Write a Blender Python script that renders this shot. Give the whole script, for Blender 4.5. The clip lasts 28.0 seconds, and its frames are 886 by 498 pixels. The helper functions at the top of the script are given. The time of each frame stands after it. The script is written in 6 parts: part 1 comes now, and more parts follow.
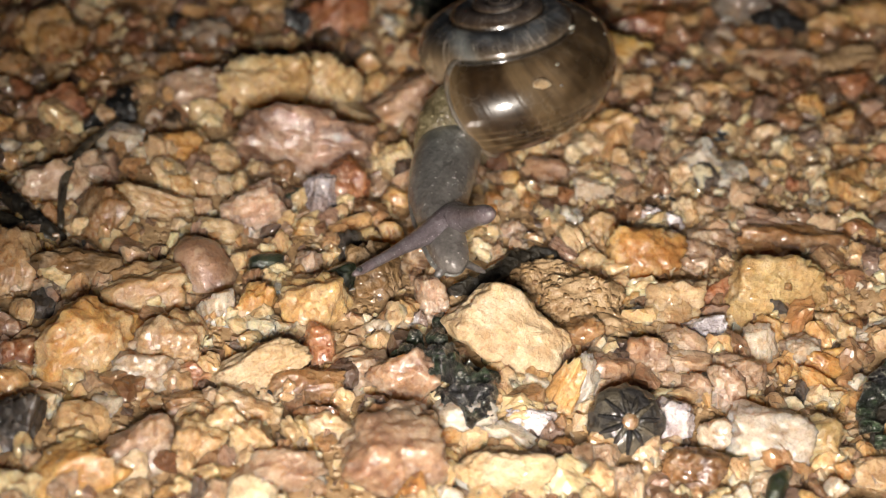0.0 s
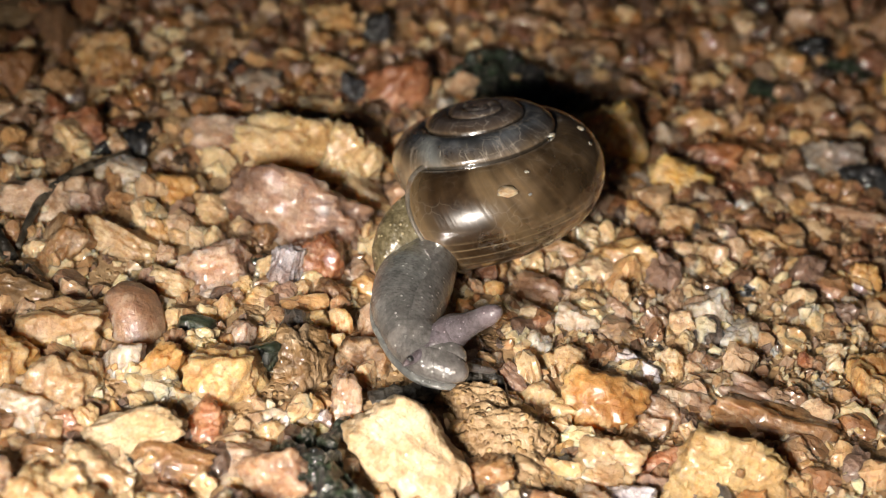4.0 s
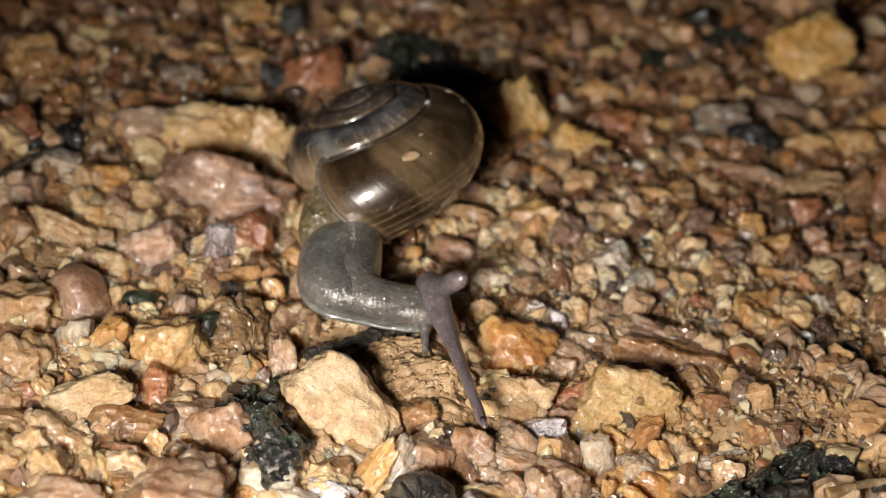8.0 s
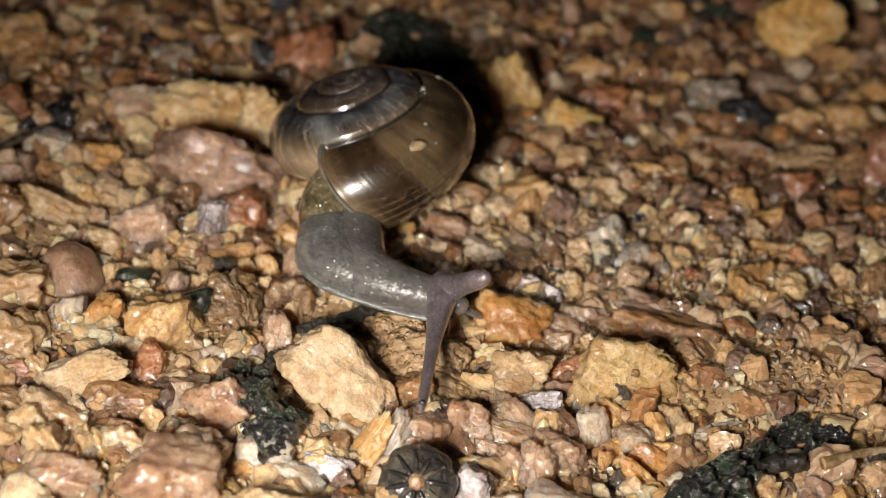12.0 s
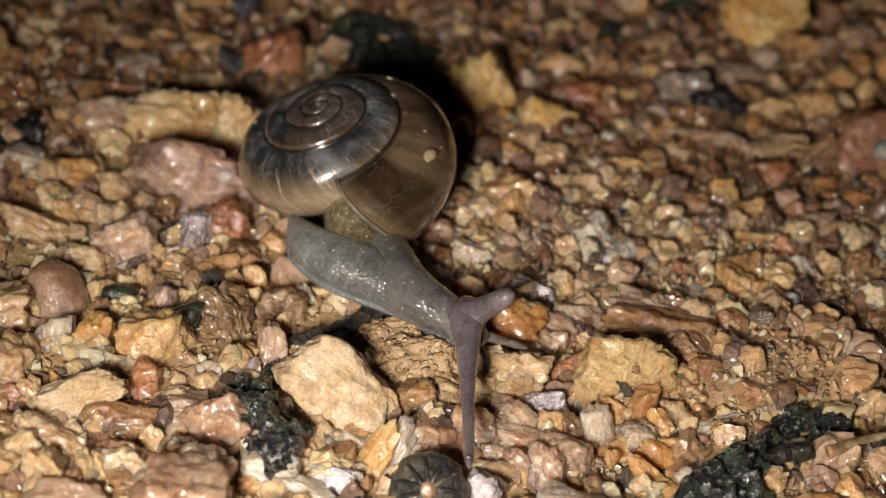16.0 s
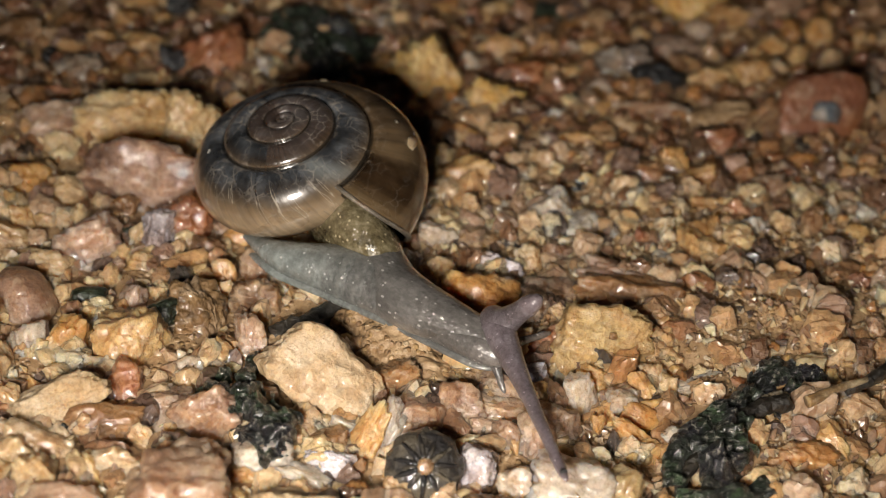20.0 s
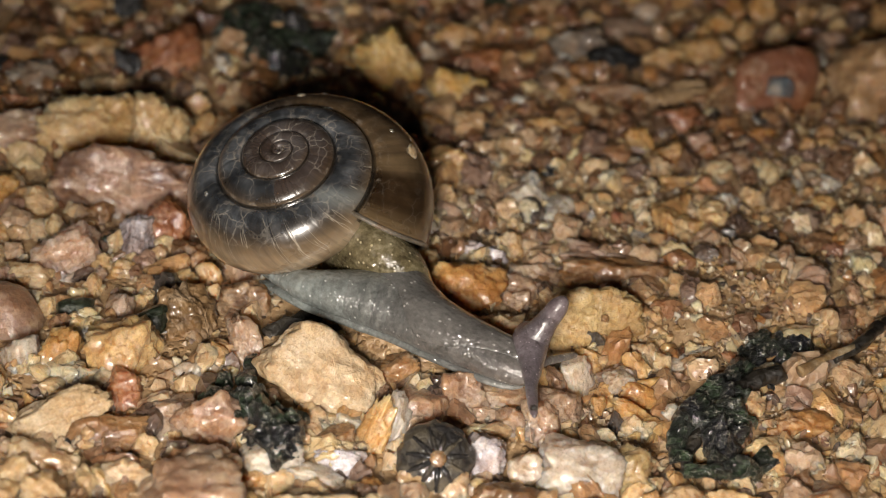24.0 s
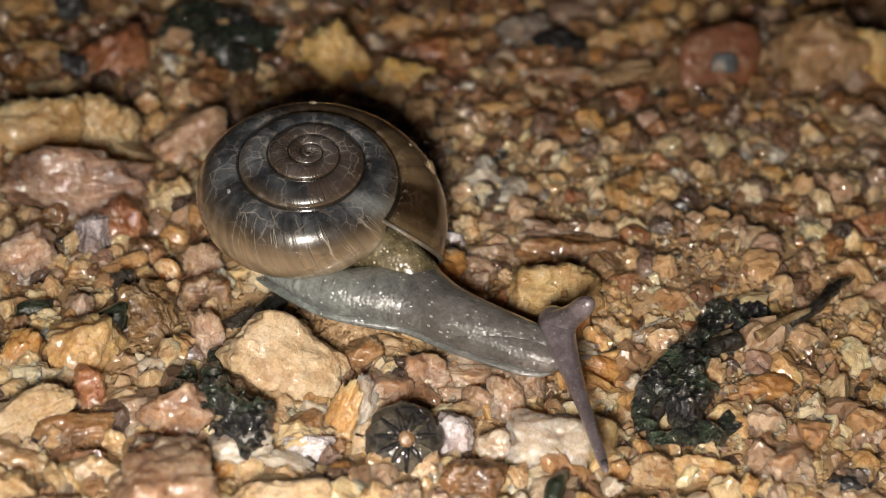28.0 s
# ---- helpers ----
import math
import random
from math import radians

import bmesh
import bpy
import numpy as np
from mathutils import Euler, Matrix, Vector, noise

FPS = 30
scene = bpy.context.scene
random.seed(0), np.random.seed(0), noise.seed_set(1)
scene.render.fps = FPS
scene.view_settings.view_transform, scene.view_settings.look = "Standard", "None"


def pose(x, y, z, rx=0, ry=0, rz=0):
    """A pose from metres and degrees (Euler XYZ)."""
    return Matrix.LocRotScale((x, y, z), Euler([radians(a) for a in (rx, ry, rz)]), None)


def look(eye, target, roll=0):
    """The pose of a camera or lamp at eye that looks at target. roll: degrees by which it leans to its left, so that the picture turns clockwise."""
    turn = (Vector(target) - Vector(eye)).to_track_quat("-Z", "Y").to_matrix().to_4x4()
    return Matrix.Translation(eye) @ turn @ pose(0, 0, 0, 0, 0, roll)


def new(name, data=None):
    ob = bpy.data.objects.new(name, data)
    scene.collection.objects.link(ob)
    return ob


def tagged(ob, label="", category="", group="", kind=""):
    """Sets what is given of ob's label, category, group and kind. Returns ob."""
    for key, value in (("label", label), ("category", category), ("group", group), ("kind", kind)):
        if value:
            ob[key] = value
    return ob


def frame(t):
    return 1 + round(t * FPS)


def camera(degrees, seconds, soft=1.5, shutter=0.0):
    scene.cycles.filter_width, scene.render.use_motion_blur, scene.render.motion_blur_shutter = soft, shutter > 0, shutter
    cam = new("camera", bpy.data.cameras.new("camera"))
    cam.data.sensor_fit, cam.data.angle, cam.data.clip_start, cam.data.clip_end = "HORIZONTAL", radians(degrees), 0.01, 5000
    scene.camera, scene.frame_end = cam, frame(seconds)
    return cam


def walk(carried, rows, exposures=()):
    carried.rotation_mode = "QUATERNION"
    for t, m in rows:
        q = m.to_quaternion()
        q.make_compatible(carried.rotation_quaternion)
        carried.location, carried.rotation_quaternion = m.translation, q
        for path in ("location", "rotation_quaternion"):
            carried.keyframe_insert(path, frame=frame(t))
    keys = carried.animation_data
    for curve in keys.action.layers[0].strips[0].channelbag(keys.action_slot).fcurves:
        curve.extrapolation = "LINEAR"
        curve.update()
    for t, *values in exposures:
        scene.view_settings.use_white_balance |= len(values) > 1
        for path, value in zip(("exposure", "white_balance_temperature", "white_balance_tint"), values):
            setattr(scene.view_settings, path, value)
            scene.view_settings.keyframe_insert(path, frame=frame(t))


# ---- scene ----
# All lengths below are written in centimetres and turned into metres by CM.
CM = 0.01
cam = camera(38.5, 28.0, soft=0.85)
PATH = [
    (0, (0.156, -0.264, 4.929), (0.24, 1.322, 3.713), 3.7),
    (0.5, (0.216, -0.249, 4.978), (0.28, 1.339, 3.764), 3.5),
    (1, (0.479, 0.075, 5.115), (0.481, 1.672, 3.91), 3.4),
    (1.5, (0.843, 0.248, 5.129), (0.708, 1.857, 3.949), 4.4),
    (2, (1.122, 0.465, 5.163), (0.886, 2.065, 3.986), 5.4),
    (2.5, (1.711, 0.575, 4.941), (1.424, 2.188, 3.794), 6.1),
    (3, (1.75, 0.473, 4.83), (1.457, 2.085, 3.683), 7.2),
    (3.5, (1.753, 0.478, 4.806), (1.464, 2.094, 3.663), 7.5),
    (5.5, (1.723, 0.49, 4.803), (1.44, 2.11, 3.664), 7.4),
    (6, (1.734, 0.504, 4.805), (1.458, 2.124, 3.665), 7.4),
    (6.5, (1.908, 0.311, 5.079), (1.665, 1.942, 3.948), 6.8),
    (7, (1.961, -0.108, 5.13), (1.764, 1.518, 3.982), 6.8),
    (7.5, (1.983, -0.132, 5.109), (1.804, 1.496, 3.961), 6.6),
    (8, (1.932, -0.145, 5.094), (1.755, 1.485, 3.949), 6.5),
    (8.5, (1.928, -0.154, 5.084), (1.748, 1.477, 3.94), 6.5),
    (9, (1.901, -0.145, 5.057), (1.72, 1.484, 3.912), 6.4),
    (9.5, (1.878, -0.164, 5.058), (1.701, 1.465, 3.912), 6.5),
    (10, (1.845, -0.189, 5.058), (1.677, 1.439, 3.908), 6.5),
    (10.5, (1.867, -0.191, 5.041), (1.706, 1.435, 3.888), 6.5),
    (11, (1.889, -0.199, 5.045), (1.732, 1.426, 3.889), 6.5),
    (11.5, (1.903, -0.186, 5.009), (1.749, 1.439, 3.853), 6.5),
    (12, (1.906, -0.183, 5.018), (1.751, 1.439, 3.858), 6.5),
    (12.5, (1.923, -0.188, 5.008), (1.771, 1.433, 3.847), 6.5),
    (14.5, (1.879, -0.182, 4.986), (1.726, 1.436, 3.821), 6.6),
    (15, (1.89, -0.194, 5.004), (1.748, 1.425, 3.837), 6.5),
    (15.5, (1.698, -0.168, 4.941), (1.601, 1.45, 3.77), 6.6),
    (16, (1.566, -0.145, 4.975), (1.508, 1.487, 3.821), 6.2),
    (16.5, (1.297, -0.245, 5.03), (1.276, 1.395, 3.885), 5.8),
    (17, (1.464, -0.261, 4.902), (1.475, 1.373, 3.748), 5.4),
    (17.5, (1.423, -0.252, 4.912), (1.465, 1.385, 3.763), 5.1),
    (18, (1.334, -0.27, 4.925), (1.392, 1.369, 3.779), 5.2),
    (18.5, (1.295, -0.257, 4.922), (1.365, 1.381, 3.777), 5.3),
    (19, (1.158, -0.284, 4.922), (1.235, 1.354, 3.777), 5.4),
    (19.5, (1.139, -0.261, 4.906), (1.221, 1.376, 3.759), 5.5),
    (20, (1.193, -0.261, 4.874), (1.279, 1.377, 3.73), 5.5),
    (20.5, (1.175, -0.243, 4.866), (1.265, 1.393, 3.72), 5.6),
    (21, (1.21, -0.249, 4.858), (1.3, 1.387, 3.71), 5.6),
    (21.5, (1.191, -0.252, 4.857), (1.289, 1.384, 3.71), 5.7),
    (23.5, (0.985, -0.265, 4.821), (1.177, 1.357, 3.667), 6.1),
    (24, (0.726, -0.243, 4.873), (0.951, 1.378, 3.723), 5.3),
    (24.5, (0.716, -0.329, 4.857), (0.975, 1.29, 3.711), 4.6),
    (25, (0.735, -0.329, 4.837), (1.023, 1.287, 3.696), 4.4),
    (25.5, (0.725, -0.32, 4.812), (1.016, 1.296, 3.669), 4.1),
    (26, (0.717, -0.336, 4.808), (1.012, 1.279, 3.666), 4.1),
    (26.5, (0.697, -0.318, 4.798), (0.994, 1.292, 3.65), 4.1),
    (27, (0.684, -0.323, 4.809), (0.981, 1.287, 3.661), 4.1),
    (27.5, (0.672, -0.332, 4.82), (0.974, 1.278, 3.672), 4.1),
    (28, (0.682, -0.339, 4.806), (0.982, 1.275, 3.663), 4.1),
]
walk(cam, [(t, look(Vector(eye) * CM, Vector(target) * CM, roll)) for t, eye, target, roll in PATH], [(0.0, 0.13), (1.0, 0.36), (2.0, 0.66), (3.5, 0.58), (6.0, 0.30), (8.0, 0.02), (11.0, -0.05), (15.0, -0.12), (21.5, -0.24), (28.0, -0.34)])
cam.data.dof.use_dof = True
cam.data.dof.focus_distance = 7.3 * CM
cam.data.dof.aperture_fstop = 44

# ---- light: a night scene lit by the small white lamp beside the lens ----
night = bpy.data.worlds.new("night")
night.use_nodes = True
night.node_tree.nodes["Background"].inputs["Color"].default_value = (0.5, 0.6, 0.8, 1)
night.node_tree.nodes["Background"].inputs["Strength"].default_value = 0.004
scene.world = night
led = bpy.data.lights.new("torch_lamp", "SPOT")
led.shadow_soft_size, led.energy, led.color = 0.75 * CM, 0.45, (1.0, 0.905, 0.795)
led.spot_size, led.spot_blend = radians(96), 1.0
lamp = new("torch_lamp", led)
lamp.matrix_world = look(Vector((0.15, -0.9, 3.85)) * CM, Vector((2.3, 5.3, 0)) * CM)


# ---- materials ----
def nodes(name):
    m = bpy.data.materials.new(name)
    m.use_nodes = True
    t = m.node_tree
    return m, t, t.nodes["Principled BSDF"]


def add(t, kind, **values):
    n = t.nodes.new(kind)
    for k, v in values.items():
        if k in n.inputs:
            n.inputs[k].default_value = v
    return n


def ramp(t, source, stops):
    r = t.nodes.new("ShaderNodeValToRGB")
    e = r.color_ramp.elements
    while len(e) < len(stops):
        e.new(0.5)
    for k, (p, c) in zip(e, stops):
        k.position, k.color = p, (*c, 1)
    t.links.new(source, r.inputs[0])
    return r.outputs[0]


def blend(t, mode, factor, a, b):
    m = t.nodes.new("ShaderNodeMix")
    m.data_type, m.blend_type = "RGBA", mode
    for socket, v in ((m.inputs[0], factor), (m.inputs[6], a), (m.inputs[7], b)):
        if hasattr(v, "is_linked"):
            t.links.new(v, socket)
        elif isinstance(v, tuple):
            socket.default_value = (*v, 1)
        else:
            socket.default_value = v
    return m.outputs[2]


def maths(t, op, a, b=0.0, c=0.0):
    m = t.nodes.new("ShaderNodeMath")
    m.operation = op
    for socket, v in zip(m.inputs, (a, b, c)):
        if hasattr(v, "is_linked"):
            t.links.new(v, socket)
        else:
            socket.default_value = v
    return m.outputs[0]


def noise_tex(t, scale, detail=4, rough=0.55, w=None):
    n = add(t, "ShaderNodeTexNoise", Scale=scale, Detail=detail, Roughness=rough)
    n.noise_dimensions = "4D"
    c = t.nodes.new("ShaderNodeTexCoord")
    t.links.new(c.outputs["Object"], n.inputs["Vector"])
    if w is not None:
        t.links.new(w, n.inputs["W"])
    return n.outputs[0]


def bumped(t, b, height, strength, distance):
    n = add(t, "ShaderNodeBump", Strength=strength, Distance=distance * CM)
    t.links.new(height, n.inputs["Height"])
    t.links.new(n.outputs[0], b.inputs["Normal"])


def crystal(t, scale, seed):
    """Small flat facets: their height and a random tone for each."""
    v = add(t, "ShaderNodeTexVoronoi", Scale=scale, Randomness=1.0)
    v.voronoi_dimensions, v.distance = "4D", "CHEBYCHEV"
    bend = t.nodes.new("ShaderNodeVectorMath")
    bend.operation = "MULTIPLY_ADD"
    n = add(t, "ShaderNodeTexNoise", Scale=scale * 0.5, Detail=2.0)
    c = t.nodes.new("ShaderNodeTexCoord")
    t.links.new(c.outputs["Object"], n.inputs["Vector"])
    t.links.new(n.outputs[1], bend.inputs[0])
    bend.inputs[1].default_value = (0.9 / scale,) * 3
    t.links.new(c.outputs["Object"], bend.inputs[2])
    t.links.new(bend.outputs[0], v.inputs["Vector"])
    t.links.new(seed, v.inputs["W"])
    tone = t.nodes.new("ShaderNodeSeparateColor")
    t.links.new(v.outputs["Color"], tone.inputs[0])
    return v.outputs["Distance"], tone.outputs[0]


def stone_material(name, dark, mid, light, rough=0.34, glass=0.9, grain=0.5, wet=1.0):
    m, t, b = nodes(name)
    seed = maths(t, "MULTIPLY", t.nodes.new("ShaderNodeObjectInfo").outputs["Random"], 37.0)
    pale = max(mid) > 0.1
    big = noise_tex(t, 300, 4, 0.6, seed)
    middle = noise_tex(t, 1100, 4, 0.6, seed)
    fine = noise_tex(t, 3600, 5, 0.7, seed)
    mixed = maths(t, "ADD", maths(t, "MULTIPLY", big, 0.6), maths(t, "MULTIPLY", middle, 0.4))
    shift = maths(t, "MULTIPLY_ADD", t.nodes["Object Info"].outputs["Random"], 0.16, -0.08)
    col = ramp(t, maths(t, "ADD", mixed, shift), [(0.36, dark), (0.5, mid), (0.63, light)])
    if pale:
        # veins and patches of rust, and of clearer crystal
        rust = ramp(t, noise_tex(t, 420, 4, 0.65, maths(t, "ADD", seed, 5.0)), [(0.5, (0, 0, 0)), (0.64, (0.6, 0.6, 0.6))])
        col = blend(t, "MIX", rust, col, (0.5 * mid[0] + 0.19, 0.5 * mid[1] + 0.085, 0.5 * mid[2] + 0.025))
        clear = ramp(t, noise_tex(t, 520, 4, 0.65, maths(t, "ADD", seed, 11.0)), [(0.52, (0, 0, 0)), (0.66, (0.65, 0.65, 0.65))])
        col = blend(t, "MIX", clear, col, (0.35 * light[0] + 0.36, 0.35 * light[1] + 0.29, 0.35 * light[2] + 0.21))
    col = blend(t, "MULTIPLY", 0.5, col, ramp(t, fine, [(0.3, (0.55, 0.47, 0.4)), (0.5, (0.97, 0.97, 0.97)), (0.7, (1.2, 1.2, 1.2))]))
    height, tone_of = crystal(t, 1400, seed)
    col = blend(t, "MULTIPLY", 0.4, col, ramp(t, tone_of, [(0.0, (0.74, 0.69, 0.64)), (0.5, (1, 1, 1)), (1.0, (1.22, 1.22, 1.22))]))
    pits = ramp(t, noise_tex(t, 1300, 3, 0.7, seed), [(0.28, (0.35, 0.25, 0.18)), (0.36, (1, 1, 1))])
    col = blend(t, "MULTIPLY", 0.45, col, pits)
    speckle = noise_tex(t, 7500, 3, 0.7, seed)
    col = blend(t, "MULTIPLY", 0.4, col, ramp(t, speckle, [(0.34, (0.45, 0.38, 0.32)), (0.47, (0.96, 0.96, 0.96)), (0.66, (1.35, 1.35, 1.35))]))
    t.links.new(col, b.inputs["Base Color"])
    t.links.new(maths(t, "MULTIPLY_ADD", fine, 0.5, rough - 0.1), b.inputs["Roughness"])
    b.inputs["Specular IOR Level"].default_value = 0.4
    film = add(t, "ShaderNodeBump", Strength=1.0, Distance=0.011 * CM)
    t.links.new(maths(t, "ADD", maths(t, "MULTIPLY", height, 1.2), maths(t, "ADD", maths(t, "MULTIPLY", noise_tex(t, 4200, 2, 0.6, seed), 0.55), maths(t, "MULTIPLY", speckle, 0.15))), film.inputs["Height"])
    t.links.new(film.outputs[0], b.inputs["Coat Normal"])
    t.links.new(ramp(t, noise_tex(t, 700, 3, 0.6, seed), [(0.36, (0.25 * wet,) * 3), (0.58, (wet,) * 3)]), b.inputs["Coat Weight"])
    b.inputs["Coat Roughness"].default_value = 0.08
    b.inputs["Coat IOR"].default_value = 1.65
    if pale or glass:
        b.inputs["Subsurface Weight"].default_value = glass
        b.inputs["Subsurface Radius"].default_value = (1.0, 0.75, 0.5)
        b.inputs["Subsurface Scale"].default_value = (0.24 if glass > 0.95 else 0.15 if glass > 0.7 else 0.08) * CM
    bumped(t, b, maths(t, "ADD", maths(t, "ADD", maths(t, "ADD", maths(t, "MULTIPLY", fine, 0.4), maths(t, "MULTIPLY", speckle, 0.2)), middle), maths(t, "MULTIPLY", height, 1.2)), min(1.0, grain * 1.2), 0.024)
    return m


STONE = {
    "OCH": stone_material("ochre_stone", (0.304, 0.152, 0.057), (0.503, 0.295, 0.121), (0.612, 0.410, 0.195)),
    "OCY": stone_material("yellow_stone", (0.405, 0.239, 0.090), (0.549, 0.360, 0.167), (0.639, 0.486, 0.288)),
    "HON": stone_material("honey_stone", (0.48, 0.25, 0.065), (0.66, 0.40, 0.125), (0.74, 0.53, 0.25), 0.34, 0.9, 0.5, 0.6),
    "LEM": stone_material("lemon_limestone", (0.297, 0.189, 0.081), (0.486, 0.347, 0.162), (0.594, 0.459, 0.261), 0.4, 0.7, 0.8, 0.5),
    "BIG": stone_material("cream_limestone", (0.414, 0.279, 0.140), (0.531, 0.392, 0.239), (0.585, 0.468, 0.324), 0.45, 0.5, 0.7, 0.25),
    "CRE": stone_material("cream_stone", (0.360, 0.211, 0.095), (0.495, 0.338, 0.180), (0.558, 0.414, 0.257), 0.34, 0.9, 0.5, 0.6),
    "TAN": stone_material("tan_stone", (0.312, 0.179, 0.089), (0.452, 0.293, 0.158), (0.554, 0.392, 0.235)),
    "ORG": stone_material("orange_stone", (0.36, 0.165, 0.05), (0.55, 0.30, 0.105), (0.64, 0.43, 0.21)),
    "ORB": stone_material("rusty_brown_stone", (0.205, 0.085, 0.027), (0.355, 0.166, 0.054), (0.450, 0.259, 0.106)),
    "BRN": stone_material("brown_stone", (0.093, 0.047, 0.020), (0.228, 0.120, 0.050), (0.355, 0.205, 0.096)),
    "PNK": stone_material("pinkish_brown_stone", (0.243, 0.140, 0.092), (0.368, 0.233, 0.155), (0.462, 0.320, 0.218), 0.3, 1.0),
    "PNC": stone_material("pale_pink_stone", (0.398, 0.247, 0.163), (0.505, 0.346, 0.234), (0.563, 0.411, 0.295)),
    "PUR": stone_material("purplish_stone", (0.179, 0.107, 0.076), (0.390, 0.248, 0.180), (0.578, 0.395, 0.294), 0.3, 1.0),
    "RED": stone_material("red_brown_stone", (0.145, 0.047, 0.019), (0.317, 0.130, 0.061), (0.474, 0.240, 0.126)),
    "QTZ": stone_material("milky_quartz", (0.45, 0.32, 0.225), (0.58, 0.455, 0.35), (0.69, 0.58, 0.48), 0.24, 1.0, 0.3),
    "QTW": stone_material("white_quartz", (0.42, 0.33, 0.25), (0.54, 0.455, 0.38), (0.66, 0.59, 0.52), 0.22, 1.0, 0.25),
    "WHT": stone_material("white_stone", (0.547, 0.431, 0.308), (0.603, 0.515, 0.403), (0.633, 0.572, 0.485)),
    "GRY": stone_material("grey_stone", (0.180, 0.143, 0.117), (0.317, 0.265, 0.215), (0.443, 0.378, 0.314)),
    "PGY": stone_material("pinkish_grey_stone", (0.284, 0.195, 0.145), (0.442, 0.317, 0.244), (0.558, 0.419, 0.323), 0.28, 0.9),
    "OLV": stone_material("olive_stone", (0.263, 0.186, 0.085), (0.387, 0.285, 0.141), (0.464, 0.366, 0.203), 0.26, 0.9),
    "MIC": stone_material("glittering_mica_stone", (0.14, 0.12, 0.13), (0.46, 0.42, 0.45), (0.88, 0.86, 0.92), 0.12, 0.3, 1.0),
    "BLK": stone_material("black_stone", (0.004, 0.004, 0.004), (0.014, 0.014, 0.015), (0.04, 0.04, 0.045), 0.3),
    "DRK": stone_material("dark_grey_stone", (0.02, 0.016, 0.013), (0.06, 0.05, 0.045), (0.147, 0.123, 0.098), 0.3),
    "GRN": stone_material("dark_green_seed", (0.006, 0.008, 0.004), (0.02, 0.028, 0.016), (0.06, 0.075, 0.05), 0.22),
    "MUD": stone_material("muddy_brown_stone", (0.07, 0.04, 0.018), (0.211, 0.128, 0.057), (0.360, 0.234, 0.118), 0.3, 0, 1.0),
    "CAP": stone_material("reddish_banded_stone", (0.10, 0.03, 0.018), (0.22, 0.085, 0.045), (0.32, 0.15, 0.09), 0.3, 0.5),
}
WORD = {
    "OCH": "ochre", "OCY": "pale yellow", "HON": "honey yellow", "LEM": "pitted pale yellow", "BIG": "cream coloured", "CRE": "cream", "TAN": "tan", "ORG": "orange", "ORB": "rusty brown",
    "BRN": "brown", "PNK": "pinkish brown", "PNC": "pale pink", "PUR": "purplish grey", "RED": "red-brown", "QTZ": "milky translucent quartz",
    "QTW": "white translucent quartz", "WHT": "white", "GRY": "grey", "PGY": "pinkish grey", "OLV": "olive", "MIC": "glittering silvery mica",
    "BLK": "black", "DRK": "dark grey", "GRN": "dark green", "MUD": "mud-caked brown", "CAP": "reddish brown",
}


def soil_material():
    """Damp soil with sand grains pressed into it."""
    m, t, b = nodes("damp_sandy_soil")
    big, fine = noise_tex(t, 120, 5, 0.6), noise_tex(t, 2200, 6, 0.7)
    earth = ramp(t, maths(t, "ADD", maths(t, "MULTIPLY", big, 0.4), maths(t, "MULTIPLY", fine, 0.6)), [(0.36, (0.17, 0.10, 0.048)), (0.5, (0.36, 0.235, 0.125)), (0.64, (0.52, 0.375, 0.22))])
    v = add(t, "ShaderNodeTexVoronoi", Scale=2600.0, Randomness=1.0)
    c = t.nodes.new("ShaderNodeTexCoord")
    t.links.new(c.outputs["Object"], v.inputs["Vector"])
    sand = t.nodes.new("ShaderNodeSeparateColor")
    t.links.new(v.outputs["Color"], sand.inputs[0])
    tint = ramp(t, sand.outputs[0], [(0.0, (0.24, 0.14, 0.07)), (0.25, (0.36, 0.22, 0.10)), (0.5, (0.50, 0.33, 0.15)), (0.75, (0.40, 0.25, 0.14)), (1.0, (0.66, 0.52, 0.34))])
    proud = ramp(t, v.outputs["Distance"], [(0.35, (1, 1, 1)), (0.6, (0, 0, 0))])
    some = maths(t, "MULTIPLY", proud, maths(t, "GREATER_THAN", sand.outputs[1], 0.45))
    t.links.new(blend(t, "MIX", some, earth, blend(t, "MULTIPLY", 0.6, tint, ramp(t, fine, [(0.3, (0.5, 0.45, 0.4)), (0.6, (1, 1, 1))]))), b.inputs["Base Color"])
    b.inputs["Roughness"].default_value = 0.4
    b.inputs["Coat Weight"].default_value = 0.6
    b.inputs["Coat Roughness"].default_value = 0.12
    lumps = add(t, "ShaderNodeBump", Strength=1.0, Distance=0.012 * CM)
    t.links.new(maths(t, "ADD", some, fine), lumps.inputs["Height"])
    t.links.new(lumps.outputs[0], b.inputs["Coat Normal"])
    bumped(t, b, maths(t, "ADD", some, fine), 0.8, 0.018)
    return m


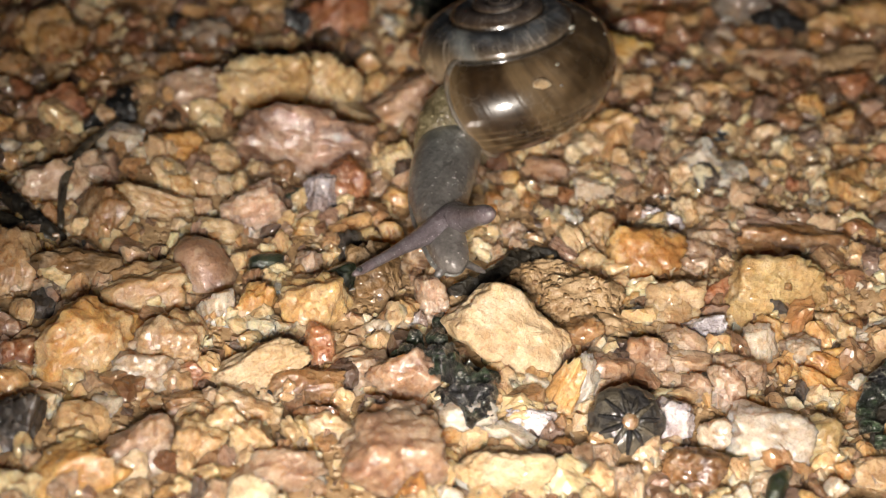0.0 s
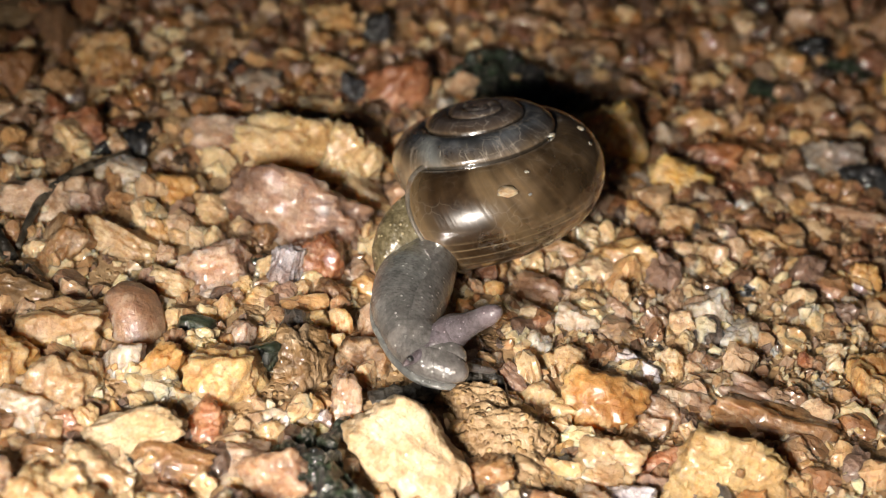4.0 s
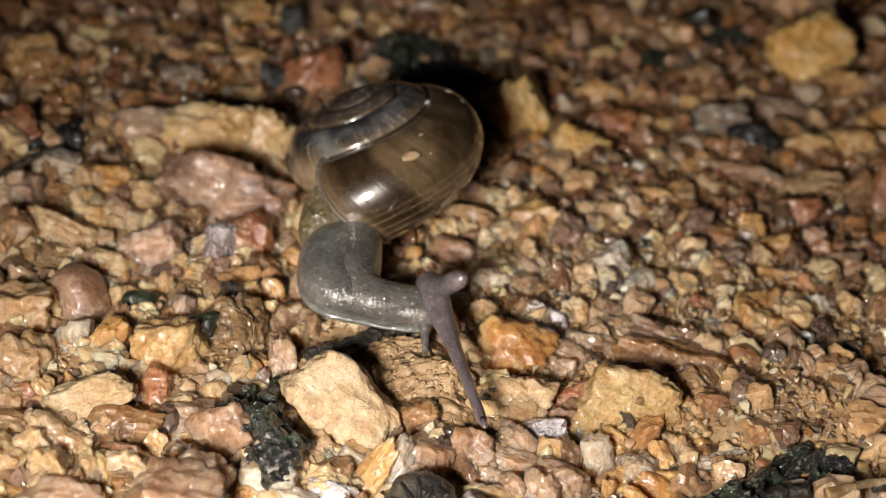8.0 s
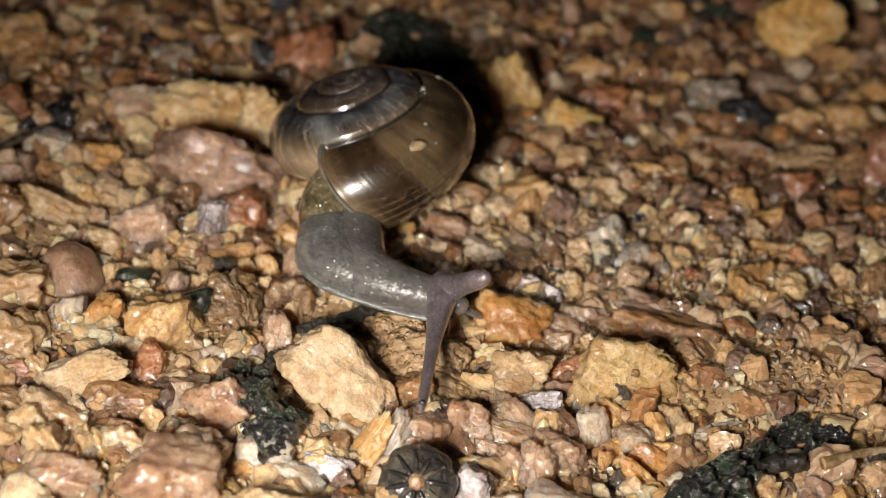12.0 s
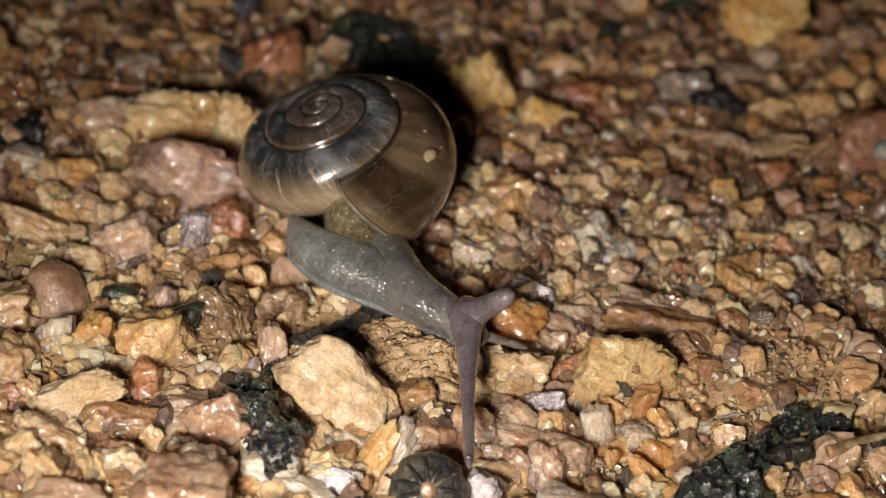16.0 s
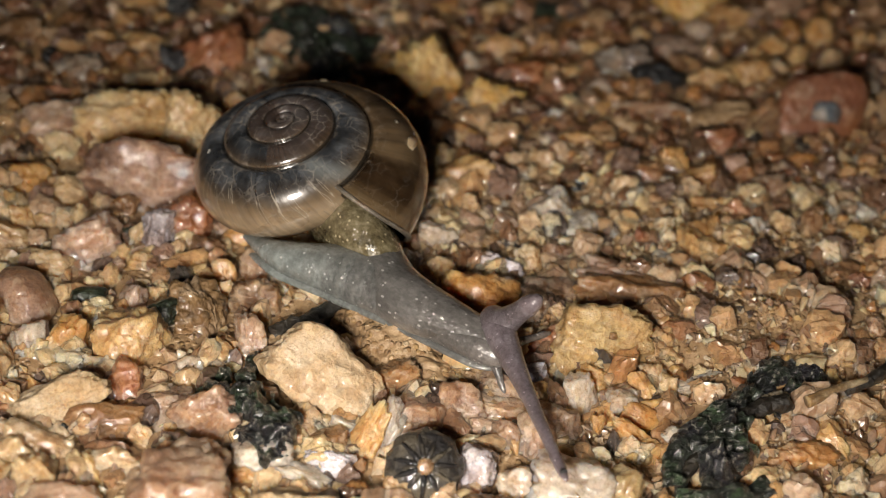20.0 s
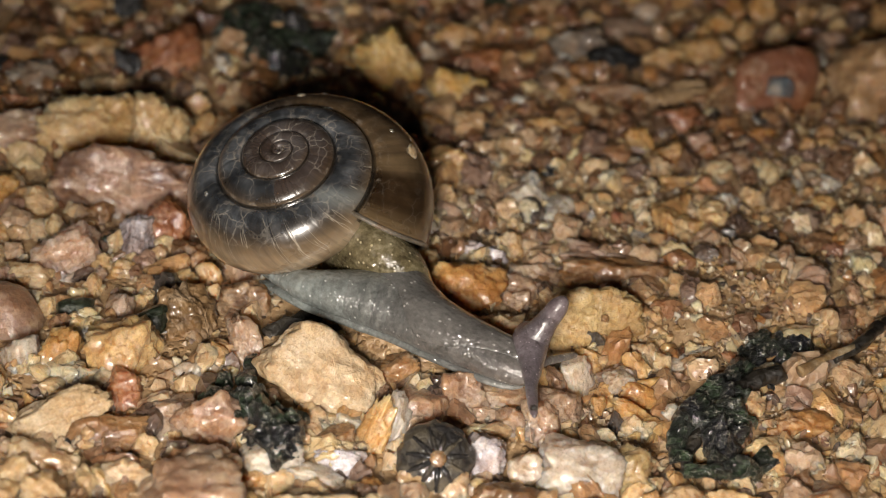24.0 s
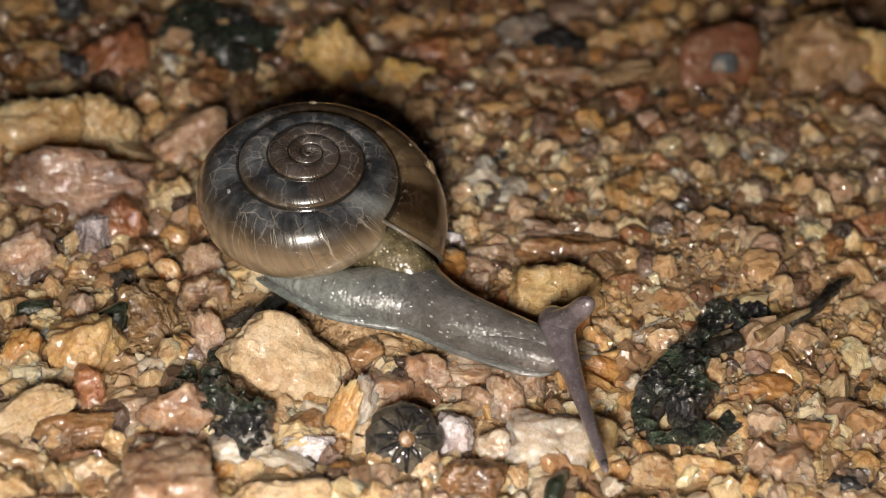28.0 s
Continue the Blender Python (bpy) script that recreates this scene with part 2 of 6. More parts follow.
def gravel_material(name, stops):
    """Grains of many kinds, one colour to each, with stains and clear crystal in them."""
    m, t, b = nodes(name)
    g = t.nodes.new("ShaderNodeNewGeometry").outputs["Random Per Island"]
    seed = maths(t, "MULTIPLY", g, 91.0)
    col = ramp(t, g, [(k / (len(stops) - 1), c) for k, c in enumerate(stops)])
    middle, fine = noise_tex(t, 1000, 4, 0.6, seed), noise_tex(t, 4500, 5, 0.75, seed)
    col = blend(t, "MULTIPLY", 0.55, col, ramp(t, middle, [(0.34, (0.45, 0.32, 0.22)), (0.5, (1, 1, 1)), (0.64, (1.35, 1.35, 1.35))]))
    col = blend(t, "MULTIPLY", 0.4, col, ramp(t, fine, [(0.34, (0.4, 0.31, 0.24)), (0.49, (0.97, 0.97, 0.97)), (0.66, (1.35, 1.35, 1.35))]))
    t.links.new(col, b.inputs["Base Color"])
    t.links.new(maths(t, "MULTIPLY_ADD", fine, 0.6, 0.2), b.inputs["Roughness"])
    height, tone_of = crystal(t, 1800, seed)
    film = add(t, "ShaderNodeBump", Strength=1.0, Distance=0.012 * CM)
    t.links.new(maths(t, "ADD", maths(t, "MULTIPLY", height, 1.2), maths(t, "MULTIPLY", noise_tex(t, 4200, 2, 0.6, seed), 0.55)), film.inputs["Height"])
    t.links.new(film.outputs[0], b.inputs["Coat Normal"])
    b.inputs["Coat Weight"].default_value = 0.9
    b.inputs["Coat Roughness"].default_value = 0.09
    b.inputs["Coat IOR"].default_value = 1.65
    b.inputs["Subsurface Weight"].default_value = 0.85
    b.inputs["Subsurface Radius"].default_value = (1.0, 0.75, 0.5)
    b.inputs["Subsurface Scale"].default_value = 0.09 * CM
    bumped(t, b, maths(t, "ADD", maths(t, "ADD", middle, height), maths(t, "MULTIPLY", fine, 0.6)), 0.6, 0.026)
    return m


def skin_material(name, dark, mid, light, rough=0.34, scale=3300, depth=0.02, specks=0.16):
    m, t, b = nodes(name)
    # each piece's colour holds its place along the body, so that the grain runs on from piece to piece
    c = t.nodes.new("ShaderNodeTexCoord")
    place = t.nodes.new("ShaderNodeVectorMath")
    place.operation = "MULTIPLY_ADD"
    place.inputs[1].default_value = (0.034, 0, 0)
    t.links.new(t.nodes.new("ShaderNodeObjectInfo").outputs["Color"], place.inputs[0])
    t.links.new(c.outputs["Object"], place.inputs[2])
    v = add(t, "ShaderNodeTexVoronoi", Scale=scale, Randomness=1.0)
    t.links.new(place.outputs[0], v.inputs["Vector"])
    tex = []
    for size, detail in ((500, 3), (scale * 0.8, 4)):
        n = add(t, "ShaderNodeTexNoise", Scale=size, Detail=detail, Roughness=0.65)
        t.links.new(place.outputs[0], n.inputs["Vector"])
        tex.append(n.outputs[0])
    big, fine = tex
    grains = maths(t, "ADD", maths(t, "MULTIPLY", ramp(t, v.outputs["Distance"], [(0.1, (1, 1, 1)), (0.7, (0.0, 0.0, 0.0))]), 0.5), fine)
    col = ramp(t, maths(t, "ADD", maths(t, "MULTIPLY", big, 0.5), maths(t, "MULTIPLY", fine, 0.5)), [(0.34, dark), (0.5, mid), (0.66, light)])
    # scattered pale granules, which also paint the skin's wet glints into its colour
    cell = t.nodes.new("ShaderNodeSeparateColor")
    t.links.new(v.outputs["Color"], cell.inputs[0])
    speck = maths(t, "MULTIPLY", ramp(t, v.outputs["Distance"], [(0.16, (1, 1, 1)), (0.30, (0, 0, 0))]), maths(t, "GREATER_THAN", cell.outputs[0], 1 - specks))
    col = blend(t, "MIX", maths(t, "MULTIPLY", speck, 0.75), col, tuple(min(0.75, 3.2 * k + 0.1) for k in mid))
    t.links.new(col, b.inputs["Base Color"])
    b.inputs["Roughness"].default_value = rough
    b.inputs["Subsurface Weight"].default_value = 0.75
    b.inputs["Subsurface Radius"].default_value = (1.0, 0.9, 0.85)
    b.inputs["Subsurface Scale"].default_value = 0.11 * CM
    b.inputs["Coat Weight"].default_value = 1.0
    b.inputs["Coat Roughness"].default_value = 0.09
    film = add(t, "ShaderNodeBump", Strength=1.0, Distance=0.3 * depth * CM)
    t.links.new(ramp(t, v.outputs["Distance"], [(0.05, (1, 1, 1)), (0.6, (0, 0, 0))]), film.inputs["Height"])
    t.links.new(film.outputs[0], b.inputs["Coat Normal"])
    bumped(t, b, grains, 0.22, depth)
    return m


def shell_material():
    m, t, b = nodes("glossy_translucent_shell")
    whorls = t.nodes.new("ShaderNodeUVMap")
    whorls.uv_map = "whorls"
    uv = whorls.outputs[0]
    sep = t.nodes.new("ShaderNodeSeparateXYZ")
    t.links.new(uv, sep.inputs[0])
    turn, around = sep.outputs[0], sep.outputs[1]
    big = noise_tex(t, 260, 4, 0.6)
    wob = maths(t, "MULTIPLY_ADD", big, 0.16, -0.08)
    # the soft body shows dark through the older whorls, above the widest line
    older = ramp(t, maths(t, "ADD", turn, wob), [(0.30, (0, 0, 0)), (0.42, (1, 1, 1))])
    upper = ramp(t, maths(t, "ADD", around, maths(t, "MULTIPLY", wob, 0.7)), [(0.06, (0, 0, 0)), (0.19, (1, 1, 1)), (0.62, (1, 1, 1)), (0.7, (0, 0, 0))])
    old = maths(t, "MULTIPLY", older, upper)
    amber = ramp(t, big, [(0.32, (0.020, 0.012, 0.006)), (0.5, (0.058, 0.037, 0.019)), (0.68, (0.13, 0.088, 0.05))])
    slate = ramp(t, noise_tex(t, 420, 4, 0.6), [(0.35, (0.012, 0.013, 0.015)), (0.5, (0.045, 0.049, 0.055)), (0.66, (0.13, 0.14, 0.155))])
    apex = ramp(t, turn, [(0.36, (0, 0, 0)), (0.7, (1, 1, 1))])
    pale = ramp(t, maths(t, "ADD", turn, wob), [(0.2, (0, 0, 0)), (0.5, (1, 1, 1))])
    below = ramp(t, around, [(0.0, (1, 1, 1)), (0.06, (0.4, 0.4, 0.4)), (0.14, (0, 0, 0)), (0.7, (0, 0, 0)), (0.85, (1, 1, 1))])
    col = blend(t, "MIX", maths(t, "MULTIPLY", pale, maths(t, "MULTIPLY", below, 0.9)), amber, (0.34, 0.255, 0.165))
    slate = blend(t, "MIX", maths(t, "MULTIPLY", maths(t, "GREATER_THAN", turn, 1.8), 0.6), slate, (0.075, 0.05, 0.038))
    col = blend(t, "MIX", old, col, slate)
    # bands near the lip, and fine pale lines running with the spiral
    near = maths(t, "MULTIPLY_ADD", maths(t, "ADD", turn, maths(t, "MULTIPLY", wob, 0.12)), 4.0, 0.3)
    col = blend(t, "MIX", ramp(t, near, [(0.08, (0.5, 0.5, 0.5)), (0.2, (0, 0, 0)), (0.42, (0, 0, 0)), (0.5, (0.35, 0.35, 0.35)), (0.58, (0.15, 0.15, 0.15)), (0.8, (0, 0, 0))]), col, (0.24, 0.165, 0.085))
    # the dark band paints in shadow seen through the shell behind the lip
    col = blend(t, "MULTIPLY", ramp(t, near, [(0.12, (0, 0, 0)), (0.24, (0.7, 0.7, 0.7)), (0.38, (0.7, 0.7, 0.7)), (0.46, (0, 0, 0))]), col, (0.28, 0.2, 0.13))
    lines = ramp(t, maths(t, "ADD", around, maths(t, "MULTIPLY", wob, 0.06)), [(0.884, (0, 0, 0)), (0.888, (1, 1, 1)), (0.892, (0, 0, 0)), (0.918, (0, 0, 0)), (0.922, (1, 1, 1)), (0.926, (0, 0, 0)), (0.95, (0, 0, 0)), (0.953, (1, 1, 1)), (0.956, (0, 0, 0)), (0.975, (0, 0, 0)), (0.978, (0.7, 0.7, 0.7)), (0.981, (0, 0, 0))])
    col = blend(t, "MIX", maths(t, "MULTIPLY", lines, maths(t, "MULTIPLY_ADD", big, 1.2, -0.25)), col, (0.42, 0.32, 0.19))
    # pale veins
    v = add(t, "ShaderNodeTexVoronoi", Scale=900.0)
    v.feature = "DISTANCE_TO_EDGE"
    c = t.nodes.new("ShaderNodeTexCoord")
    warp = t.nodes.new("ShaderNodeVectorMath")
    warp.operation = "MULTIPLY_ADD"
    n = add(t, "ShaderNodeTexNoise", Scale=900.0, Detail=3.0)
    t.links.new(c.outputs["Object"], n.inputs["Vector"])
    t.links.new(n.outputs[1], warp.inputs[0])
    warp.inputs[1].default_value = (0.0012, 0.0012, 0.0012)
    t.links.new(c.outputs["Object"], warp.inputs[2])
    t.links.new(warp.outputs[0], v.inputs["Vector"])
    line = ramp(t, v.outputs[0], [(0.0, (1, 1, 1)), (0.045, (0, 0, 0))])
    patch = ramp(t, noise_tex(t, 380, 2), [(0.42, (0, 0, 0)), (0.58, (1, 1, 1))])
    line = maths(t, "MULTIPLY", line, maths(t, "MULTIPLY", patch, maths(t, "MULTIPLY_ADD", old, 0.42, 0.12)))
    col = blend(t, "MIX", line, col, (0.42, 0.38, 0.33))
    # white rays below the widest line, and the pale edge of the mantle showing through beside the mouth
    rays = add(t, "ShaderNodeTexNoise", Scale=1.0, Detail=3.0, Roughness=0.6)
    fan = t.nodes.new("ShaderNodeVectorMath")
    fan.operation = "MULTIPLY"
    fan.inputs[1].default_value = (34, 1.6, 1)
    t.links.new(uv, fan.inputs[0])
    t.links.new(fan.outputs[0], rays.inputs["Vector"])
    thin = ramp(t, rays.outputs[0], [(0.575, (0, 0, 0)), (0.585, (1, 1, 1)), (0.595, (0, 0, 0))])
    zone = ramp(t, maths(t, "ADD", around, wob), [(0.0, (1, 1, 1)), (0.13, (0.8, 0.8, 0.8)), (0.2, (0, 0, 0)), (0.9, (0, 0, 0)), (0.97, (0.8, 0.8, 0.8))])
    col = blend(t, "MIX", maths(t, "MULTIPLY", maths(t, "MULTIPLY", thin, zone), maths(t, "MULTIPLY", ramp(t, maths(t, "MULTIPLY", turn, 0.5), [(0.3, (0, 0, 0)), (0.36, (0.6, 0.6, 0.6)), (0.56, (0.6, 0.6, 0.6)), (0.66, (0, 0, 0))]), 1.0)), col, (0.55, 0.50, 0.41))
    skew = maths(t, "ADD", turn, maths(t, "MULTIPLY_ADD", around, 0.22, maths(t, "MULTIPLY", wob, 0.1)))
    seen = ramp(t, skew, [(0.93, (0, 0, 0)), (0.965, (1, 1, 1)), (0.975, (1, 1, 1)), (1.0, (0, 0, 0))])
    high = ramp(t, around, [(0.02, (0, 0, 0)), (0.08, (1, 1, 1)), (0.34, (1, 1, 1)), (0.4, (0, 0, 0))])
    once = maths(t, "MULTIPLY", maths(t, "MULTIPLY", seen, high), maths(t, "LESS_THAN", skew, 1.02))
    col = blend(t, "MIX", maths(t, "MULTIPLY", once, 0.5), col, (0.24, 0.26, 0.255))
    # the seam between the whorls: a dark groove with broken pale deposits beside it
    seam_uv = t.nodes.new("ShaderNodeUVMap")
    seam_uv.uv_map = "seams"
    cut = t.nodes.new("ShaderNodeSeparateXYZ")
    t.links.new(seam_uv.outputs[0], cut.inputs[0])
    gap = cut.outputs[0]
    crust = ramp(t, gap, [(0.10, (0, 0, 0)), (0.16, (1, 1, 1)), (0.30, (1, 1, 1)), (0.5, (0, 0, 0))])
    chips = ramp(t, noise_tex(t, 1500, 3, 0.6), [(0.53, (0, 0, 0)), (0.62, (1, 1, 1))])
    col = blend(t, "MIX", maths(t, "MULTIPLY", maths(t, "MULTIPLY", crust, chips), 0.32), col, (0.36, 0.31, 0.26))
    col = blend(t, "MIX", ramp(t, gap, [(0.0, (0.85, 0.85, 0.85)), (0.07, (0.7, 0.7, 0.7)), (0.14, (0, 0, 0))]), col, (0.008, 0.007, 0.006))
    # growth lines
    g = add(t, "ShaderNodeTexNoise", Scale=1.0, Detail=5.0)
    stretch = t.nodes.new("ShaderNodeVectorMath")
    stretch.operation = "MULTIPLY"
    stretch.inputs[1].default_value = (90, 1.2, 1)
    t.links.new(uv, stretch.inputs[0])
    t.links.new(stretch.outputs[0], g.inputs["Vector"])
    col = blend(t, "MULTIPLY", 0.5, col, ramp(t, g.outputs[0], [(0.33, (0.45, 0.42, 0.40)), (0.5, (0.95, 0.95, 0.95)), (0.66, (1.5, 1.45, 1.35))]))
    t.links.new(col, b.inputs["Base Color"])
    b.inputs["Roughness"].default_value = 0.24
    t.links.new(maths(t, "MULTIPLY_ADD", big, 0.3, 0.14), b.inputs["Roughness"])
    b.inputs["Specular IOR Level"].default_value = 0.6
    b.inputs["Coat Weight"].default_value = 1.0
    b.inputs["Coat Roughness"].default_value = 0.08
    b.inputs["Coat IOR"].default_value = 1.8
    b.inputs["Subsurface Weight"].default_value = 0.12
    b.inputs["Subsurface Radius"].default_value = (1.0, 0.7, 0.4)
    b.inputs["Subsurface Scale"].default_value = 0.08 * CM
    bumped(t, b, maths(t, "ADD", g.outputs[0], maths(t, "MULTIPLY", noise_tex(t, 1400, 3), 0.25)), 0.22, 0.02)
    return m


SOIL, SHELL = soil_material(), shell_material()
GRIT = gravel_material("mixed_grit", [(0.073, 0.045, 0.033), (0.278, 0.158, 0.089), (0.649, 0.440, 0.232), (0.373, 0.204, 0.095), (0.700, 0.550, 0.323), (0.452, 0.293, 0.174), (0.578, 0.339, 0.142), (0.190, 0.107, 0.062), (0.600, 0.428, 0.280), (0.672, 0.473, 0.255), (0.462, 0.293, 0.193), (0.720, 0.570, 0.380), (0.344, 0.215, 0.156), (0.041, 0.038, 0.034)])
# darker red-brown stones; at the back they also paint in weaker light
RUSTY = gravel_material("red_brown_grit", [(0.04, 0.02, 0.012), (0.20, 0.085, 0.035), (0.36, 0.18, 0.07), (0.12, 0.05, 0.022), (0.30, 0.14, 0.075), (0.46, 0.27, 0.12), (0.18, 0.10, 0.06), (0.26, 0.12, 0.045), (0.40, 0.27, 0.18), (0.10, 0.05, 0.025), (0.42, 0.20, 0.06), (0.015, 0.012, 0.01)])

def tone(k):
    """Skin from the pale blue-grey tail (0) over the darker back (0.5) to the brownish head (1)."""
    stops = ((0.25, 0.285, 0.28), (0.20, 0.215, 0.205), (0.155, 0.152, 0.145), (0.14, 0.132, 0.124), (0.15, 0.138, 0.13))
    x = k * 4
    a, b = stops[min(int(x), 3)], stops[min(int(x), 3) + 1]
    mid = [p + (q - p) * (x - min(int(x), 3)) for p, q in zip(a, b)]
    return skin_material("slimy_grey_skin", tuple(0.55 * c for c in mid), tuple(mid), tuple(1.6 * c for c in mid))


SKINS = [tone(k / 11) for k in range(12)]
HEAD = skin_material("pale_head_skin", (0.07, 0.063, 0.06), (0.14, 0.127, 0.122), (0.23, 0.21, 0.2))
HORN = skin_material("purplish_horn_skin", (0.075, 0.058, 0.062), (0.14, 0.115, 0.125), (0.22, 0.19, 0.21), 0.28, 5200, 0.012)
COLLAR = skin_material("olive_speckled_mantle", (0.05, 0.04, 0.02), (0.15, 0.125, 0.07), (0.30, 0.26, 0.17), 0.25, 3000, 0.03, 0.35)
LIP = stone_material("pale_shell_lip", (0.06, 0.05, 0.036), (0.11, 0.095, 0.075), (0.18, 0.165, 0.14), 0.35, 0.3, 0.2)
SLATE = stone_material("blue_grey_slate", (0.035, 0.042, 0.052), (0.075, 0.09, 0.11), (0.14, 0.165, 0.19), 0.3)
FLECK = stone_material("tan_sand_chip", (0.40, 0.26, 0.15), (0.60, 0.45, 0.30), (0.72, 0.60, 0.46), 0.6)


def leaf_material():
    """Rotten leaf: black to deep green, fibrous, wet, with sand specks stuck on."""
    m, t, b = nodes("rotten_wet_leaf")
    c = t.nodes.new("ShaderNodeTexCoord")
    fibre = t.nodes.new("ShaderNodeVectorMath")
    fibre.operation = "MULTIPLY"
    fibre.inputs[1].default_value = (1.0, 4.5, 4.5)
    t.links.new(c.outputs["Object"], fibre.inputs[0])
    n = add(t, "ShaderNodeTexNoise", Scale=700.0, Detail=5.0, Roughness=0.65)
    t.links.new(fibre.outputs[0], n.inputs["Vector"])
    big, fine = noise_tex(t, 420, 3), noise_tex(t, 3200, 4, 0.65)
    col = ramp(t, big, [(0.40, (0.009, 0.009, 0.013)), (0.5, (0.012, 0.017, 0.011)), (0.62, (0.02, 0.034, 0.018))])
    col = blend(t, "MULTIPLY", 1.0, col, ramp(t, n.outputs[0], [(0.35, (0.3, 0.3, 0.3)), (0.5, (1, 1, 1)), (0.68, (4.0, 4.0, 3.6))]))
    col = blend(t, "MIX", ramp(t, fine, [(0.55, (0, 0, 0)), (0.64, (0.75, 0.75, 0.75))]), col, (0.30, 0.29, 0.24))
    t.links.new(col, b.inputs["Base Color"])
    b.inputs["Roughness"].default_value = 0.3
    b.inputs["Coat Weight"].default_value = 1.0
    b.inputs["Coat Roughness"].default_value = 0.08
    film = add(t, "ShaderNodeBump", Strength=1.0, Distance=0.009 * CM)
    t.links.new(maths(t, "ADD", n.outputs[0], maths(t, "MULTIPLY", fine, 0.5)), film.inputs["Height"])
    t.links.new(film.outputs[0], b.inputs["Coat Normal"])
    bumped(t, b, maths(t, "ADD", n.outputs[0], fine), 1.0, 0.06)
    return m


LEAF = leaf_material()
TWIG = stone_material("dark_wet_twig", (0.008, 0.007, 0.006), (0.03, 0.026, 0.02), (0.10, 0.085, 0.06), 0.25, 0, 1.0)
STRAW = stone_material("brown_straw", (0.10, 0.06, 0.025), (0.24, 0.16, 0.08), (0.40, 0.30, 0.17), 0.4)
FUR = stone_material("dark_fibrous_husk", (0.006, 0.006, 0.007), (0.02, 0.018, 0.018), (0.10, 0.085, 0.06), 0.5, 0, 1.0)


# ---- shapes ----
def ball(level):
    bm = bmesh.new()
    bmesh.ops.create_icosphere(bm, subdivisions=level, radius=1.0)
    v = np.array([x.co[:] for x in bm.verts])
    f = np.array([[x.index for x in p.verts] for p in bm.faces])
    bm.free()
    return v, f


BALL = {k: ball(k) for k in (1, 2, 3, 4, 5)}
dice = np.random.default_rng(7)


def value_noise(p, seed=0):
    i = np.floor(p).astype(np.int64)
    f = p - i
    f = f * f * (3 - 2 * f)
    out = np.zeros(len(p))
    for dx in (0, 1):
        for dy in (0, 1):
            for dz in (0, 1):
                h = (i[:, 0] + dx) * 374761393 + (i[:, 1] + dy) * 668265263 + (i[:, 2] + dz) * 2147483647 + seed * 1274126177
                h = (h ^ (h >> 13)) * 1274126177
                h = ((h ^ (h >> 16)) & 0xFFFFFF) / 0xFFFFFF
                w = (f[:, 0] if dx else 1 - f[:, 0]) * (f[:, 1] if dy else 1 - f[:, 1]) * (f[:, 2] if dz else 1 - f[:, 2])
                out += w * h
    return out * 2 - 1


def rugged(p, seed, octaves=4, gain=0.5):
    return sum(gain**k * value_noise(p * 2.0**k + 17.3 * k, seed + k) for k in range(octaves))


def stone_shape(level, sharp, seed, rough=0.05):
    """Unit stone: a skewed block with chipped corners, worn edges and a slightly broken skin."""
    v, f = BALL[level]
    r = np.random.default_rng(seed)
    sides = np.concatenate([np.eye(3), -np.eye(3)]) + r.normal(size=(6, 3)) * 0.26
    chips = r.normal(size=(9, 3))
    n = np.concatenate([sides, chips])
    n /= np.linalg.norm(n, axis=1)[:, None]
    h = np.concatenate([r.uniform(0.66, 0.95, 6), r.uniform(0.80, 1.10, 9)])
    power = 5 + 34 * sharp**1.5
    s = np.clip(v @ n.T, 0, None) / h
    size = ((s**power).sum(1) + 1.25**-power) ** (-1 / power)
    p = v * size[:, None]
    p = p - (p.max(0) + p.min(0)) / 2
    p = p / ((p.max(0) - p.min(0)) / 2)
    ridge = 1 - 2 * np.abs(rugged(p * 2.3, seed + 5, 3))
    out = 1 + rough * (1.5 * rugged(p * 1.6, seed, 2) + 1.0 * rugged(p * 4.5, seed + 9, 5, 0.62) + 0.5 * ridge * sharp)
    return p * out[:, None], f


def mesh_of(name, v, f, material, smooth=True):
    me = bpy.data.meshes.new(name)
    me.from_pydata((np.asarray(v) * CM).tolist(), [], np.asarray(f).tolist() if not isinstance(f, list) else f)
    me.materials.append(material)
    if smooth:
        me.polygons.foreach_set("use_smooth", [True] * len(me.polygons))
    me.update()
    return me


def part(name, v, f, material, parent=None, label="", smooth=True):
    ob = new(name, mesh_of(name, v, f, material, smooth))
    if parent:
        ob.parent = parent
    return tagged(ob, label) if label else ob


def at(x, y, z, m=Matrix()):
    return Matrix.Translation(Vector((x, y, z)) * CM) @ m


SEEDS = iter(range(1000, 100000))
SPOTS = []


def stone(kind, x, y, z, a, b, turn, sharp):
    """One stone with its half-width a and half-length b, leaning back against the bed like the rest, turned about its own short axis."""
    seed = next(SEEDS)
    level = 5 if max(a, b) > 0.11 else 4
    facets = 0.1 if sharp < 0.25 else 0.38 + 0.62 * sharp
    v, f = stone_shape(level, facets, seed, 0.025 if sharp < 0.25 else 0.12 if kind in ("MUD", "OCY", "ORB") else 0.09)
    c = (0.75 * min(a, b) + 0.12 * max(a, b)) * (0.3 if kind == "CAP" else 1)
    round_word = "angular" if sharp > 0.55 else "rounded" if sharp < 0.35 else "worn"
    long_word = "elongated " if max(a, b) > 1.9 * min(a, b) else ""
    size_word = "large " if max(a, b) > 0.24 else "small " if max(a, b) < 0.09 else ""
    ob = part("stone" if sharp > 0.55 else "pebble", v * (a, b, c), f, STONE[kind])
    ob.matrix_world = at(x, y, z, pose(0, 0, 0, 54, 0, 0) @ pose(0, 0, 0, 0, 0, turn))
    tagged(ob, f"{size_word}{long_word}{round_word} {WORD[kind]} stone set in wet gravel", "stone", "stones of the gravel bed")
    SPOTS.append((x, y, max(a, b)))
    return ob


